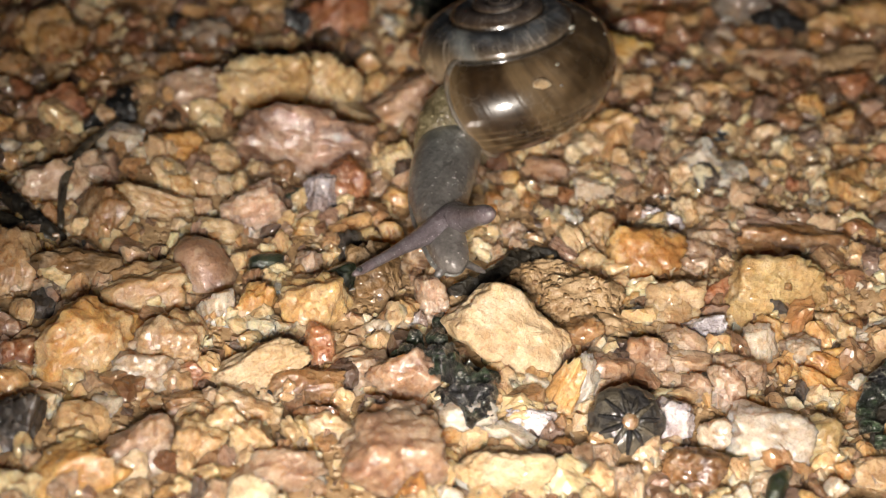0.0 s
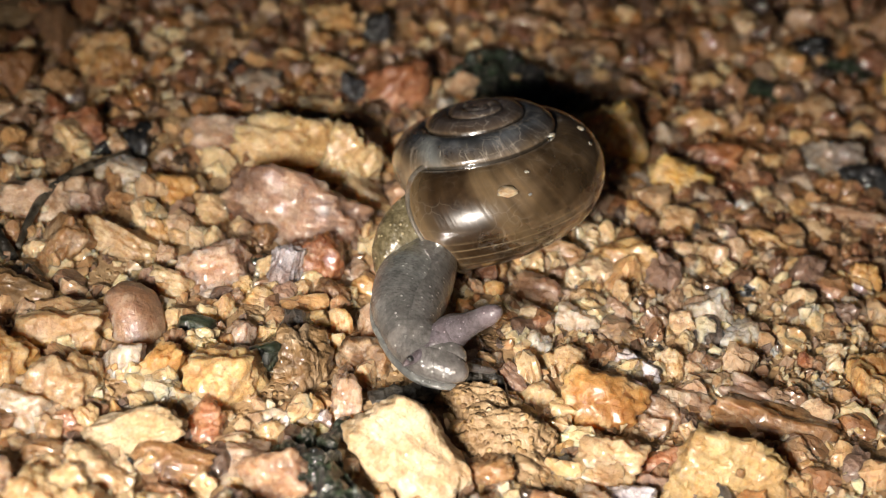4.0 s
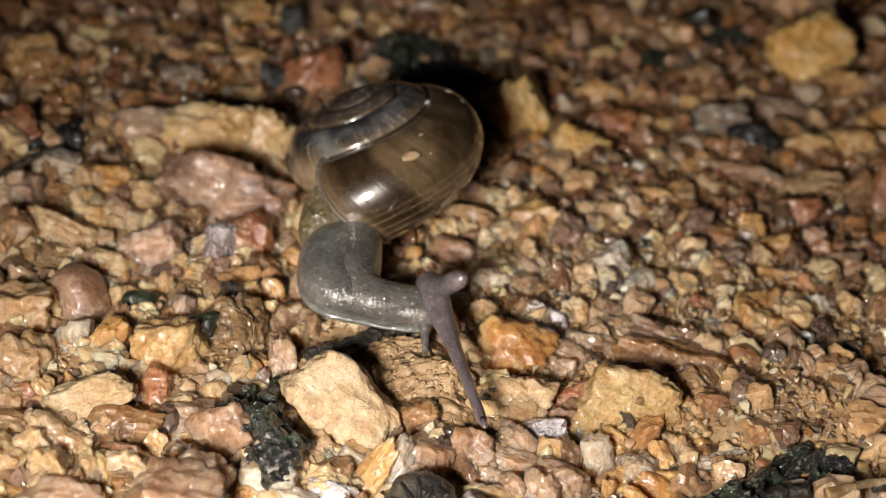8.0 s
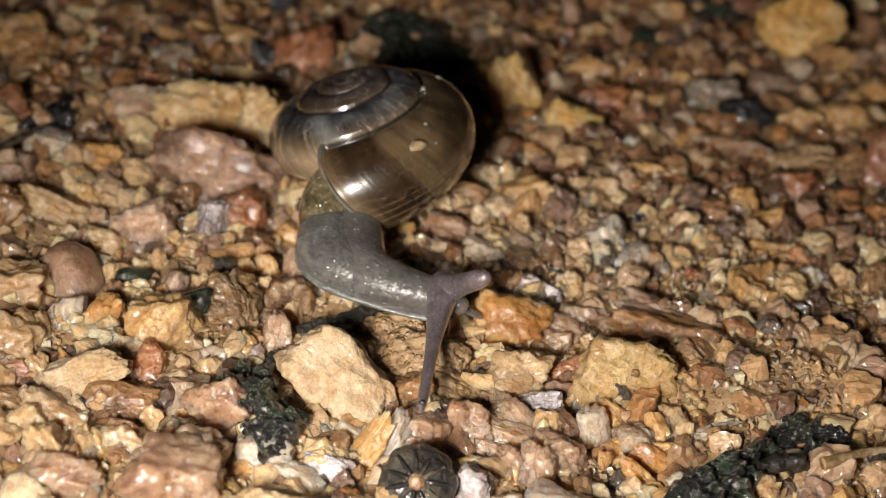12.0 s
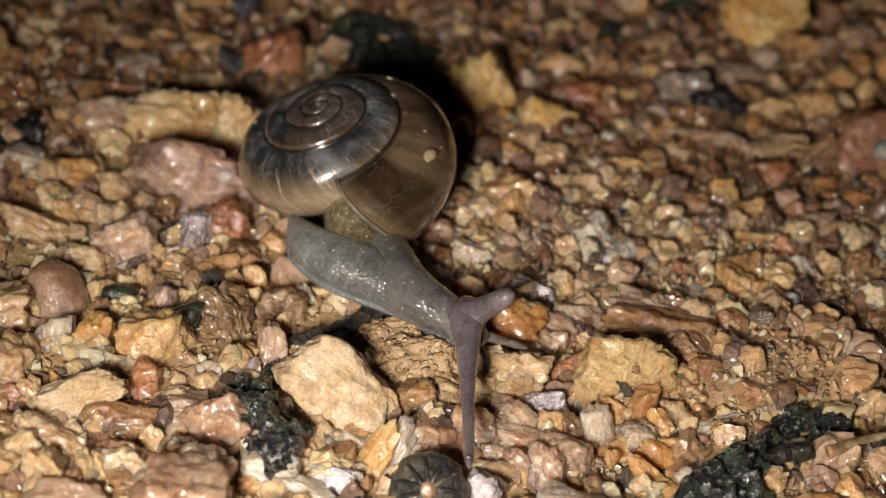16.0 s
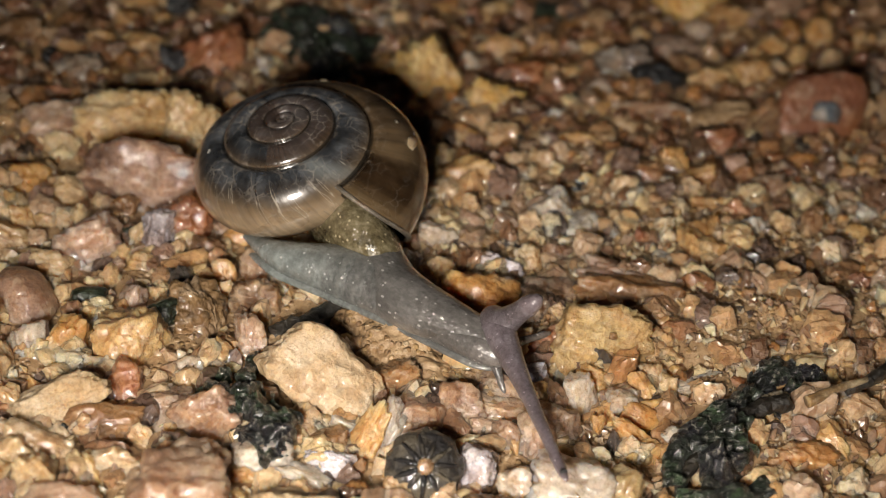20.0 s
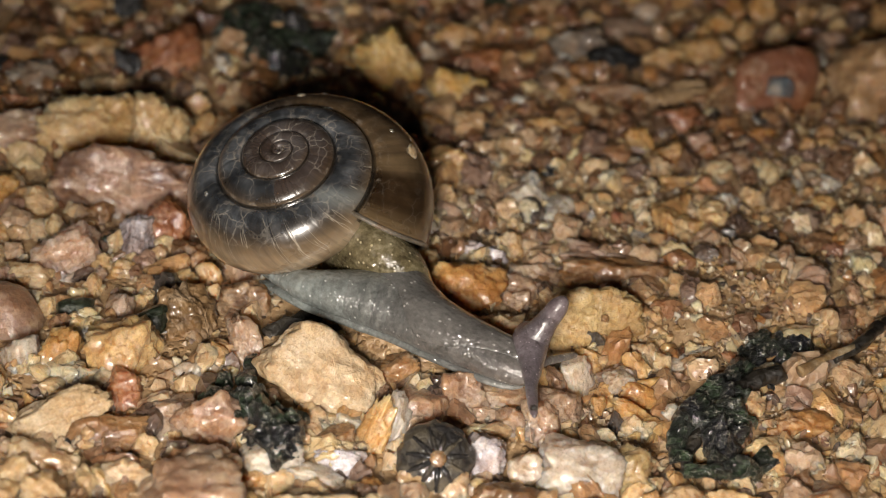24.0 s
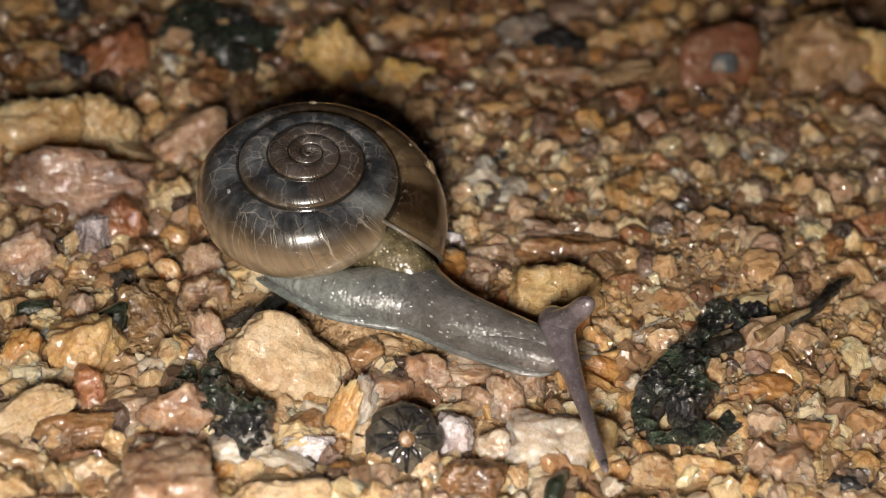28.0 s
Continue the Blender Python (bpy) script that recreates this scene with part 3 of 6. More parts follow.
# ---- the ground ----
def height(p):
    """The soil's height at the places p, in centimetres; sandy and a little higher to one side."""
    z = 0.01 + 0.045 * rugged(p * 1.1, 3, 3) + 0.03 * rugged(p * 5, 8, 3)
    sandy = np.clip((p[:, 0] - 1.7) / 1.3, 0, 1) * np.clip((p[:, 1] - 4.6) / 0.6, 0, 1) * np.clip((8.2 - p[:, 1]) / 1.2, 0, 1)
    return z + 0.10 * sandy * (1 + 0.8 * rugged(p * 0.8, 21, 2)) + 0.03 * sandy * rugged(p * 9, 23, 2) + 0.06 * np.exp(-((p[:, 0] - 3.4) / 1.1) ** 2 - ((p[:, 1] - 6.1) / 0.55) ** 2)


def ground():
    fx = np.concatenate([[-600, -200, -60, -20, -8], np.arange(-4.5, 8.51, 0.045), [12, 24, 60, 200, 600]])
    fy = np.concatenate([[-600, -200, -60, -20, -4], np.arange(2.5, 15.51, 0.045), [20, 32, 60, 200, 600]])
    X, Y = np.meshgrid(fx, fy)
    p = np.stack([X.ravel(), Y.ravel(), np.zeros(X.size)], 1)
    p[:, 2] = height(p)
    n = len(fx)
    i = (np.arange(len(fy) - 1)[:, None] * n + np.arange(n - 1)[None]).ravel()
    f = np.stack([i, i + 1, i + n + 1, i + n], 1)
    ob = part("ground", p, f, SOIL)
    tagged(ob, "damp brown sandy soil under the gravel", "ground", kind="structure")


ground()


# ---- the snail: shell, soft body and horns, each a rigid piece that is moved on its own ----
GROWTH = (-0.0134, 0.0197, -0.4212, -0.6309)
SIZE, DROP, TALL = 1.630, 0.858, 0.394


def whorl(u):
    """Outer radius of the shell, u turns back from its mouth."""
    return SIZE * math.exp(sum(k * u ** (3 - i) for i, k in enumerate(GROWTH)))


def shell_point(u, a):
    r = whorl(u)
    reach = 0.617 * r + 0.383 * r * math.cos(a)
    return Vector((reach * math.cos(2 * math.pi * u), reach * math.sin(2 * math.pi * u), -DROP * r * math.sqrt(r / SIZE) + TALL * r * math.sin(a)))


MOUTH = -0.055


def edge(a):
    """Where the slanting mouth cuts the last whorl, in turns."""
    return MOUTH + 0.035 * (1 - math.cos(a - 1.75))


snail = tagged(new("snail"), "small land snail with glossy brown spiral shell and grey body", "snail")


def seam_gap(u, p):
    """How far, in tenths of a millimetre or so, p on the whorl at u lies from the whorls before and after it."""
    reach, gap = math.hypot(p.x, p.y), 9.0
    for other in (u - 1, u + 1):
        if MOUTH <= other <= 5.2:
            r = whorl(other)
            e = math.hypot((reach - 0.617 * r) / (0.383 * r), (p.z + DROP * r * math.sqrt(r / SIZE)) / (TALL * r))
            gap = min(gap, (e - 1) * 0.383 * r)
    return max(0.0, min(1.0, gap / (0.10 * whorl(u) / whorl(0) + 0.012)))


def make_shell():
    rings, around = 460, 72
    v, f, uv, seams, rim_gap = [], [], [], [], []
    for i in range(rings + 1):
        turns = [edge(2 * math.pi * k / around) + (5.2 - edge(2 * math.pi * k / around)) * i / rings for k in range(around)]
        ring = [shell_point(u, 2 * math.pi * k / around) for k, u in enumerate(turns)]
        gaps = [seam_gap(u, p) for u, p in zip(turns, ring)]
        seams.append(gaps)
        heart = sum(ring, Vector()) / around
        v += [heart + (p - heart) * (1 - 0.07 * max(0.0, 1 - g / 0.3) ** 2) for p, g in zip(ring, gaps)]
    for i in range(rings):
        for k in range(around):
            f.append((i * around + k, (i + 1) * around + k, (i + 1) * around + (k + 1) % around, i * around + (k + 1) % around))
            for di, dk in ((0, 0), (1, 0), (1, 1), (0, 1)):
                uv.append((MOUTH + (5.2 - MOUTH) * (i + di) / rings, (k + dk) / around))
                rim_gap.append((seams[i + di][(k + dk) % around], 0.0))
    shell = part("shell", v, f, SHELL, snail, "glossy translucent brown spiral shell with pale veins")
    layer = shell.data.uv_layers.new(name="whorls")
    layer.data.foreach_set("uv", np.array(uv).ravel())
    layer = shell.data.uv_layers.new(name="seams")
    layer.data.foreach_set("uv", np.array(rim_gap).ravel())
    # the lip: a thin rolled rim round the mouth
    rim, lv, lf = 8, [], []
    heart = sum((shell_point(edge(2 * math.pi * k / around), 2 * math.pi * k / around) for k in range(around)), Vector()) / around
    ahead = (shell_point(MOUTH, 0) - shell_point(MOUTH + 0.01, 0)).normalized()
    for k in range(around):
        p = shell_point(edge(2 * math.pi * k / around), 2 * math.pi * k / around)
        out = (p - heart).normalized()
        lv += [p + 0.017 * (math.cos(2 * math.pi * j / rim) * out + math.sin(2 * math.pi * j / rim) * ahead) for j in range(rim)]
    for k in range(around):
        for j in range(rim):
            a, b = k * rim, ((k + 1) % around) * rim
            lf.append((a + j, b + j, b + (j + 1) % rim, a + (j + 1) % rim))
    part("lip", lv, lf, LIP, shell, "pale thin shell lip")
    # the mantle fills the mouth, bulging
    mv, mf = BALL[4]
    side = (shell_point(MOUTH, 0) - shell_point(MOUTH, math.pi)).normalized()
    axes = np.array([side, ahead, side.cross(ahead)])
    big = whorl(MOUTH)
    mv = (mv * (0.56 * big, 0.25 * big, 0.40 * big) * (1 + 0.03 * rugged(mv * 2.5, 5, 3))[:, None]) @ axes + np.array(heart + 0.10 * ahead + 0.03 * side + Vector((0, 0, -0.13)))
    part("mantle", mv, mf, COLLAR, shell, "olive speckled mantle in the shell mouth")
    # sand chips stuck to the shell
    for u, a, size, seed in ((0.092, 0.674, 0.052, 1), (0.092 + 0.035, 0.674 + 0.28, 0.016, 2), (0.235, 1.55, 0.034, 3), (0.30, 1.0, 0.030, 4), (0.27, 0.7, 0.020, 5), (0.62, 1.2, 0.016, 6), (0.12, 0.5, 0.012, 7)):
        sv, sf = stone_shape(2, 0.7, seed, 0.2)
        p, n = shell_point(u, a), (shell_point(u, a) - shell_point(u, a + math.pi)).normalized()
        q = n.to_track_quat("Z", "Y").to_matrix()
        part("sand_chip", (sv * (size, size * 0.75, size * 0.3)) @ np.array(q).T + np.array(p), sf, FLECK, shell, "pale sand chip")
    return shell


shell = make_shell()


def chain(name, parent, radii, long, flat, materials, level=3, label=""):
    """Overlapping rounded pieces, one after the other; each is moved by itself."""
    made = []
    for k, r in enumerate(radii):
        v, f = BALL[level]
        v = v * (long, r, r * flat)
        made.append(part(name, v, f, materials[min(k * len(materials) // len(radii), len(materials) - 1)], parent, label))
        made[-1].color = (k / len(radii) * 0.6, 0, 0, 1)
    return made


BODY_PIECES = 90
girth = [0.04 + 0.16 * min(1, (k / 36) ** 0.8) - 0.08 * max(0, (k - 42) / 47) for k in range(BODY_PIECES)]
body = chain("body_segment", snail, girth, 0.24, 0.85, SKINS, 4)
foot = chain("foot_segment", snail, [0.01 + 0.98 * r for r in girth], 0.24, 0.30, SKINS[2:6], 4)
neck = chain("neck_segment", snail, [0.165 - 0.06 * k / 59 + 0.058 * math.sin(math.pi * k / 59) for k in range(60)], 0.22, 0.9, SKINS[5:11], 4)
for k, piece in enumerate(neck):
    piece.color = (0.3 + k / 200, 0, 0, 1)
horns = {}
for key, name, n, thick, thin, long in (("right", "long_horn", 22, 0.105, 0.062, 0.13), ("left", "long_horn", 30, 0.105, 0.032, 0.16), ("low", "short_horn", 12, 0.06, 0.022, 0.09), ("side", "short_horn", 12, 0.055, 0.022, 0.09)):
    horns[key] = chain(name + "_segment", snail, [thin + (thick - thin) * (1 - k / (n - 1)) ** 2.2 for k in range(n)], long, 1.0, [HORN if "long" in name else HEAD], 3)
for key in ("right", "left"):
    v, f = BALL[2]
    part("eye_spot", v * 0.022 + (0.10, 0, 0.012), f, STONE["BLK"], horns[key][-1], "tiny dark eye at the horn tip")


# ---- grit and loose bits ----
def chip(seed, points=11):
    """A small angular crystal: the hull of a few points."""
    r = np.random.default_rng(seed)
    p = r.normal(size=(points, 3))
    p = p / np.linalg.norm(p, axis=1)[:, None] * r.uniform(0.85, 1.2, points)[:, None]
    bm = bmesh.new()
    for c in p:
        bm.verts.new(c)
    made = bmesh.ops.convex_hull(bm, input=bm.verts)
    bmesh.ops.delete(bm, geom=[g for g in made["geom_interior"] if isinstance(g, bmesh.types.BMVert)], context="VERTS")
    bm.verts.index_update()
    v = np.array([x.co[:] for x in bm.verts])
    f = np.array([[x.index for x in q.verts] for q in bm.faces])
    bm.free()
    return v, f


def heap(name, label, material, grains, smooth):
    """Many grains joined; each comes as its shape, place, size and turn."""
    allv, allf, base = [], [], 0
    for (v, f), x, y, z, s in grains:
        q = Euler(dice.uniform(0, 6.28, 3)).to_matrix()
        v = (v * (s * dice.uniform(0.8, 1.3), s * dice.uniform(0.7, 1.0), s * dice.uniform(0.55, 0.9))) @ np.array(q).T
        allv.append(v + (x, y, z))
        allf.append(f + base)
        base += len(v)
    tagged(part(name, np.concatenate(allv), np.concatenate(allf), material, None, smooth=smooth), label, "gravel", kind="stuff")


def rusty(x, y):
    """Where the bed turns to red-brown grit: behind, where its dark colour also paints the light's fall-off, and in
    broad patches.
    """
    return dice.uniform(0, 1) < 0.72 * min(max((y - 7.0) / 1.4, 0), 1) + 0.35 * value_noise(np.array([[x * 0.9, y * 0.9, 0.5]]), 4)[0]


def gravel():
    """The countless small angular grains."""
    shapes = [stone_shape(3, 0.6 + 0.4 * (k % 5) / 4, 50 + k, 0.10) for k in range(24)] + [chip(700 + k, 12 if k < 16 else 9) for k in range(36)]
    piles = {True: [], False: []}
    for n, lo, hi, x0, x1, y0, y1, rise in ((2000, 0.06, 0.14, -3.4, 6.6, 3.8, 12.0, 0.0), (3800, 0.04, 0.10, -3.6, 7.4, 3.6, 13.5, 0.2), (7500, 0.014, 0.055, -3.0, 6.2, 3.8, 11.5, 0.4), (1700, 0.08, 0.16, -4.4, 8.4, 2.6, 15.4, -0.2), (9000, 0.010, 0.04, 1.4, 6.0, 4.4, 9.5, 0.4)):
        x, y = dice.uniform(x0, x1, n), dice.uniform(y0, y1, n)
        s = lo + (hi - lo) * dice.uniform(0, 1, n) ** 2
        z = height(np.stack([x, y, np.zeros(n)], 1)) + rise * s
        for k in range(n):
            pick = dice.integers(0, 24) if s[k] > 0.075 else dice.integers(24, 40) if s[k] > 0.04 else dice.integers(40, 60)
            piles[rusty(x[k], y[k])].append((shapes[pick], x[k], y[k], z[k], s[k]))
    heap("gravel", "wet mixed brown and ochre grit and sand grains", GRIT, piles[False], False)
    heap("gravel", "wet red-brown grit and sand grains", RUSTY, piles[True], False)


def loose():
    """Stones strewn between the larger ones."""
    kinds = ["QTZ", "PGY", "OCH", "CRE", "TAN", "OLV", "PNK", "ORB", "BRN", "OCH", "OCY", "QTZ", "RED", "PUR", "ORG"]
    placed, count = np.array(SPOTS), 0
    for _ in range(8000):
        x, y, s = dice.uniform(-2.6, 5.8), dice.uniform(4.2, 10.5), dice.uniform(0.085, 0.17)
        if (np.hypot(placed[:, 0] - x, (placed[:, 1] - y) * 0.66) < placed[:, 2] * 0.9 + s * 0.74).any():
            continue
        stone(kinds[dice.integers(0, 15)], x, y, 0.01 + 0.05 * min(max((x - 1.7) / 1.3, 0), 1), s, s * dice.uniform(0.6, 0.95), dice.uniform(0, 180), dice.choice([0.3, 0.5, 0.6, 0.8]))
        placed, count = np.array(SPOTS), count + 1
        if count >= 200:
            break


def scatter():
    """Middling stones that fill the bed between the larger ones; those in the foreground are things of their own."""
    kinds = ["QTZ", "PGY", "OCH", "CRE", "TAN", "OLV", "PNK", "ORB", "QTZ", "PNC", "OCY", "QTZ", "RED", "PUR", "ORG", "QTW", "WHT", "PGY"]
    shapes = [stone_shape(4, 0.7 + 0.4 * (k % 6) / 5, 150 + k, 0.11) for k in range(36)]
    meshes = [mesh_of("small_stone", v * 0.1, f, STONE[kinds[k % 18]]) for k, (v, f) in enumerate(shapes)]
    placed, piles, count = np.array(SPOTS), {True: [], False: []}, 0
    for _ in range(18000):
        x, y = dice.uniform(-3.2, 7.0), dice.uniform(3.9, 13.2)
        s = 0.05 + 0.12 * dice.uniform(0, 1) ** 1.5 + (dice.uniform(0, 0.10) if y > 7.4 else 0)
        d = np.hypot(placed[:, 0] - x, (placed[:, 1] - y) * 0.66)
        if (d < placed[:, 2] * 0.9 + s * 0.68).any() or (x < 1.4 and dice.uniform(0, 1) < 0.15):
            continue
        placed = np.vstack([placed, (x, y, s)])
        k, z = dice.integers(0, 36), dice.uniform(-0.02, 0.03) + 0.07 * min(max((x - 1.7) / 1.3, 0), 1)
        if count < 290 and -2.2 < x < 5.0 and y < 7.6:
            count += 1
            ob = new("small_stone", meshes[k])
            ob.matrix_world = at(x, y, z, pose(0, 0, 0, 50 + dice.uniform(-20, 20), dice.uniform(-20, 20), 0) @ pose(0, 0, 0, 0, 0, dice.uniform(0, 360)) @ Matrix.Diagonal((s * 10, s * dice.uniform(6.5, 9.5), s * 7, 1)))
            tagged(ob, f"small angular {WORD[kinds[k % 18]]} stone bedded in wet gravel", "stone", "small stones of the gravel bed")
        else:
            piles[rusty(x, y)].append((shapes[k], x, y, z, s))
    heap("small_stones", "small wet ochre and honey coloured stones", GRIT, piles[False], True)
    heap("small_stones", "small wet red-brown stones", RUSTY, piles[True], True)


def curve(points, s):
    n = len(points) - 1
    k = min(int(s * n), n - 1)
    s = s * n - k
    p0, p1, p2, p3 = (points[min(max(j, 0), n)] for j in (k - 1, k, k + 1, k + 2))
    return 0.5 * ((2 * p1) + (p2 - p0) * s + (2 * p0 - 5 * p1 + 4 * p2 - p3) * s**2 + (3 * p1 - p0 - 3 * p2 + p3) * s**3)


def tube(points, radii, sides=10, seed=1, rough=0.15):
    """A bent stalk through the points."""
    pts, rad = [], []
    for k in range(len(points) - 1):
        p0, p1, p2, p3 = (Vector(points[min(max(j, 0), len(points) - 1)]) for j in (k - 1, k, k + 1, k + 2))
        for s in np.linspace(0, 1, 9)[: 9 if k == len(points) - 2 else 8]:
            pts.append(0.5 * ((2 * p1) + (p2 - p0) * s + (2 * p0 - 5 * p1 + 4 * p2 - p3) * s**2 + (3 * p1 - p0 - 3 * p2 + p3) * s**3))
            rad.append(radii[k] + (radii[k + 1] - radii[k]) * s)
    v, f = [], []
    for k, p in enumerate(pts):
        along = (pts[min(k + 1, len(pts) - 1)] - pts[max(k - 1, 0)]).normalized()
        m = along.to_track_quat("Z", "Y").to_matrix()
        v += [p + m @ Vector((rad[k] * math.cos(6.2832 * j / sides), rad[k] * math.sin(6.2832 * j / sides), 0)) for j in range(sides)]
    for k in range(len(pts) - 1):
        for j in range(sides):
            f.append((k * sides + j, k * sides + (j + 1) % sides, (k + 1) * sides + (j + 1) % sides, (k + 1) * sides + j))
    f += [tuple(range(sides))[::-1], tuple((len(pts) - 1) * sides + j for j in range(sides))]
    v = np.array(v)
    return v + rough * np.mean(rad) * np.stack([rugged(v / 0.06, seed + q, 3) for q in range(3)], 1), f


def clump(x, y, z, a, b, c, turn, seed, material, name, label, category, rough=0.3):
    """A crumpled wet lump."""
    v, f = BALL[5]
    v = v * (1 + rough * rugged(v * 2.2, seed, 5, 0.6))[:, None] * (a, b, c)
    ob = part(name, v, f, material)
    ob.matrix_world = at(x, y, z, pose(0, 0, 0, 40, 0, 0) @ pose(0, 0, 0, 0, 0, turn))
    SPOTS.append((x, y, 0.85 * max(a, b)))
    return tagged(ob, label, category)


stone("OCH", -2.50, 8.62, 0.02, 0.250, 0.198, 20, 0.5)
stone("CRE", -2.32, 8.15, -0.00, 0.100, 0.070, 10, 0.5)
stone("CRE", -2.07, 8.52, -0.00, 0.093, 0.072, 10, 0.5)
stone("TAN", -1.89, 8.23, -0.00, 0.100, 0.085, 10, 0.5)
stone("PNK", -1.89, 8.73, 0.00, 0.146, 0.094, 0, 0.5)
stone("PUR", -1.69, 8.40, -0.00, 0.153, 0.081, -5, 0.5)
stone("RED", -1.42, 8.44, 0.00, 0.153, 0.092, 10, 0.5)
stone("GRY", -1.32, 8.81, 0.01, 0.194, 0.146, 0, 0.6)
stone("OCH", -1.05, 8.71, 0.01, 0.130, 0.124, 40, 0.6)
stone("CRE", -1.13, 8.49, 0.00, 0.092, 0.112, 10, 0.6)
stone("CRE", -0.77, 8.76, -0.00, 0.197, 0.083, -2, 0.3)
stone("OCH", -1.20, 10.18, 0.02, 0.220, 0.162, 20, 0.5)
stone("BRN", -1.57, 9.61, 0.01, 0.167, 0.139, 10, 0.3)
stone("BRN", -2.02, 9.38, 0.01, 0.275, 0.154, 30, 0.6)
stone("TAN", -1.79, 9.36, -0.00, 0.164, 0.077, 20, 0.5)
stone("OCH", -0.92, 9.33, 0.01, 0.174, 0.152, 10, 0.5)
stone("TAN", -0.80, 9.23, 0.00, 0.108, 0.108, 10, 0.4)
stone("RED", -0.32, 9.14, 0.06, 0.308, 0.239, 35, 0.8)
stone("BLK", -0.79, 10.22, 0.01, 0.150, 0.150, 10, 0.5)
stone("BLK", -0.63, 9.03, 0.00, 0.106, 0.180, 10, 0.6)
stone("BLK", -1.64, 9.04, 0.00, 0.096, 0.096, 10, 0.6)
stone("RED", -2.25, 7.60, 0.02, 0.239, 0.172, 20, 0.6)
stone("TAN", -2.05, 7.67, -0.00, 0.072, 0.096, 10, 0.4)
stone("BLK", -1.83, 7.62, 0.01, 0.143, 0.181, 10, 0.6)
stone("CRE", -1.71, 7.73, -0.00, 0.082, 0.096, 20, 0.5)
stone("TAN", -1.58, 7.95, 0.00, 0.108, 0.108, 10, 0.3)
stone("PUR", -1.26, 7.90, 0.03, 0.301, 0.204, 20, 0.6)
stone("QTZ", -1.76, 7.21, 0.02, 0.175, 0.166, -10, 0.7)
stone("BLK", -2.05, 7.36, -0.01, 0.169, 0.066, 50, 0.6)
stone("PUR", -1.84, 6.83, 0.02, 0.178, 0.160, 10, 0.5)
stone("ORG", -1.35, 7.13, 0.03, 0.182, 0.146, 0, 0.6)
stone("CRE", -1.18, 7.30, -0.01, 0.060, 0.120, 30, 0.5)
stone("TAN", -1.04, 7.12, 0.00, 0.181, 0.100, -2, 0.6)
stone("TAN", -0.88, 7.30, 0.00, 0.156, 0.101, 25, 0.5)
stone("OCY", -0.71, 7.88, 0.14, 0.388, 0.233, 2, 0.7)
stone("OCY", -0.33, 7.87, 0.14, 0.232, 0.242, -10, 0.8)
stone("CRE", -0.09, 7.62, 0.00, 0.244, 0.113, -28, 0.8)
stone("PUR", -0.42, 7.20, 0.05, 0.471, 0.263, -2, 0.85)
stone("CRE", -0.10, 7.11, 0.01, 0.067, 0.144, 15, 0.8)
stone("BRN", -0.61, 6.91, 0.00, 0.124, 0.111, 10, 0.4)
stone("TAN", -1.76, 6.55, -0.00, 0.113, 0.078, 10, 0.5)
stone("CRE", -1.36, 6.49, 0.02, 0.266, 0.111, -17, 0.7)
stone("OCH", -1.24, 6.75, 0.00, 0.149, 0.097, -40, 0.5)
stone("BRN", -1.44, 6.91, -0.00, 0.143, 0.089, -10, 0.5)
stone("TAN", -1.13, 6.89, -0.00, 0.116, 0.071, 0, 0.5)
stone("TAN", -1.01, 6.71, -0.00, 0.140, 0.079, 10, 0.6)
stone("PUR", -0.71, 6.46, 0.05, 0.203, 0.191, 10, 0.45)
stone("MIC", -0.32, 6.56, 0.06, 0.111, 0.187, -5, 0.7)
stone("GRN", -0.49, 6.61, 0.00, 0.095, 0.103, 30, 0.6)
stone("RED", -0.16, 6.75, 0.02, 0.165, 0.208, 20, 0.6)
stone("BRN", 0.02, 6.54, -0.00, 0.128, 0.077, -10, 0.5)
stone("PNK", -0.96, 5.84, 0.04, 0.176, 0.216, 15, 0.2)
stone("GRN", -0.60, 5.87, 0.06, 0.112, 0.072, 0, 0.2)
stone("QTZ", -0.52, 5.74, -0.00, 0.126, 0.087, 5, 0.6)
stone("GRN", -0.13, 5.75, 0.08, 0.106, 0.086, 10, 0.1)
stone("WHT", -0.09, 5.74, 0.01, 0.051, 0.031, 10, 0.4)
stone("OCH", -1.18, 5.86, -0.00, 0.081, 0.137, 0, 0.5)
stone("TAN", -1.28, 5.66, 0.02, 0.189, 0.166, 10, 0.4)
stone("CRE", -0.94, 6.24, 0.00, 0.175, 0.100, -10, 0.6)
stone("OCH", -0.37, 6.32, -0.00, 0.117, 0.084, 0, 0.7)
stone("TAN", -0.59, 6.11, -0.01, 0.066, 0.082, 10, 0.5)
stone("CRE", -0.20, 6.13, -0.01, 0.057, 0.057, 10, 0.5)
stone("CRE", -0.32, 6.14, -0.01, 0.053, 0.037, -10, 0.4)
stone("BLK", -0.19, 6.23, -0.01, 0.066, 0.066, 10, 0.5)
stone("OCH", -0.04, 6.25, -0.01, 0.157, 0.062, 18, 0.6)
stone("MUD", 0.08, 5.80, 0.02, 0.173, 0.244, 20, 0.3)
stone("BRN", 0.40, 5.99, 0.01, 0.184, 0.144, 0, 0.6)
stone("PNK", 0.38, 6.32, 0.01, 0.149, 0.141, 10, 0.5)
stone("WHT", 0.54, 6.10, -0.01, 0.057, 0.138, 35, 0.7)
stone("CRE", 0.72, 6.09, -0.01, 0.194, 0.065, 7, 0.6)
stone("OCH", -0.26, 5.49, 0.03, 0.207, 0.215, 10, 0.5)
stone("ORG", -0.64, 5.43, 0.01, 0.130, 0.207, -20, 0.7)
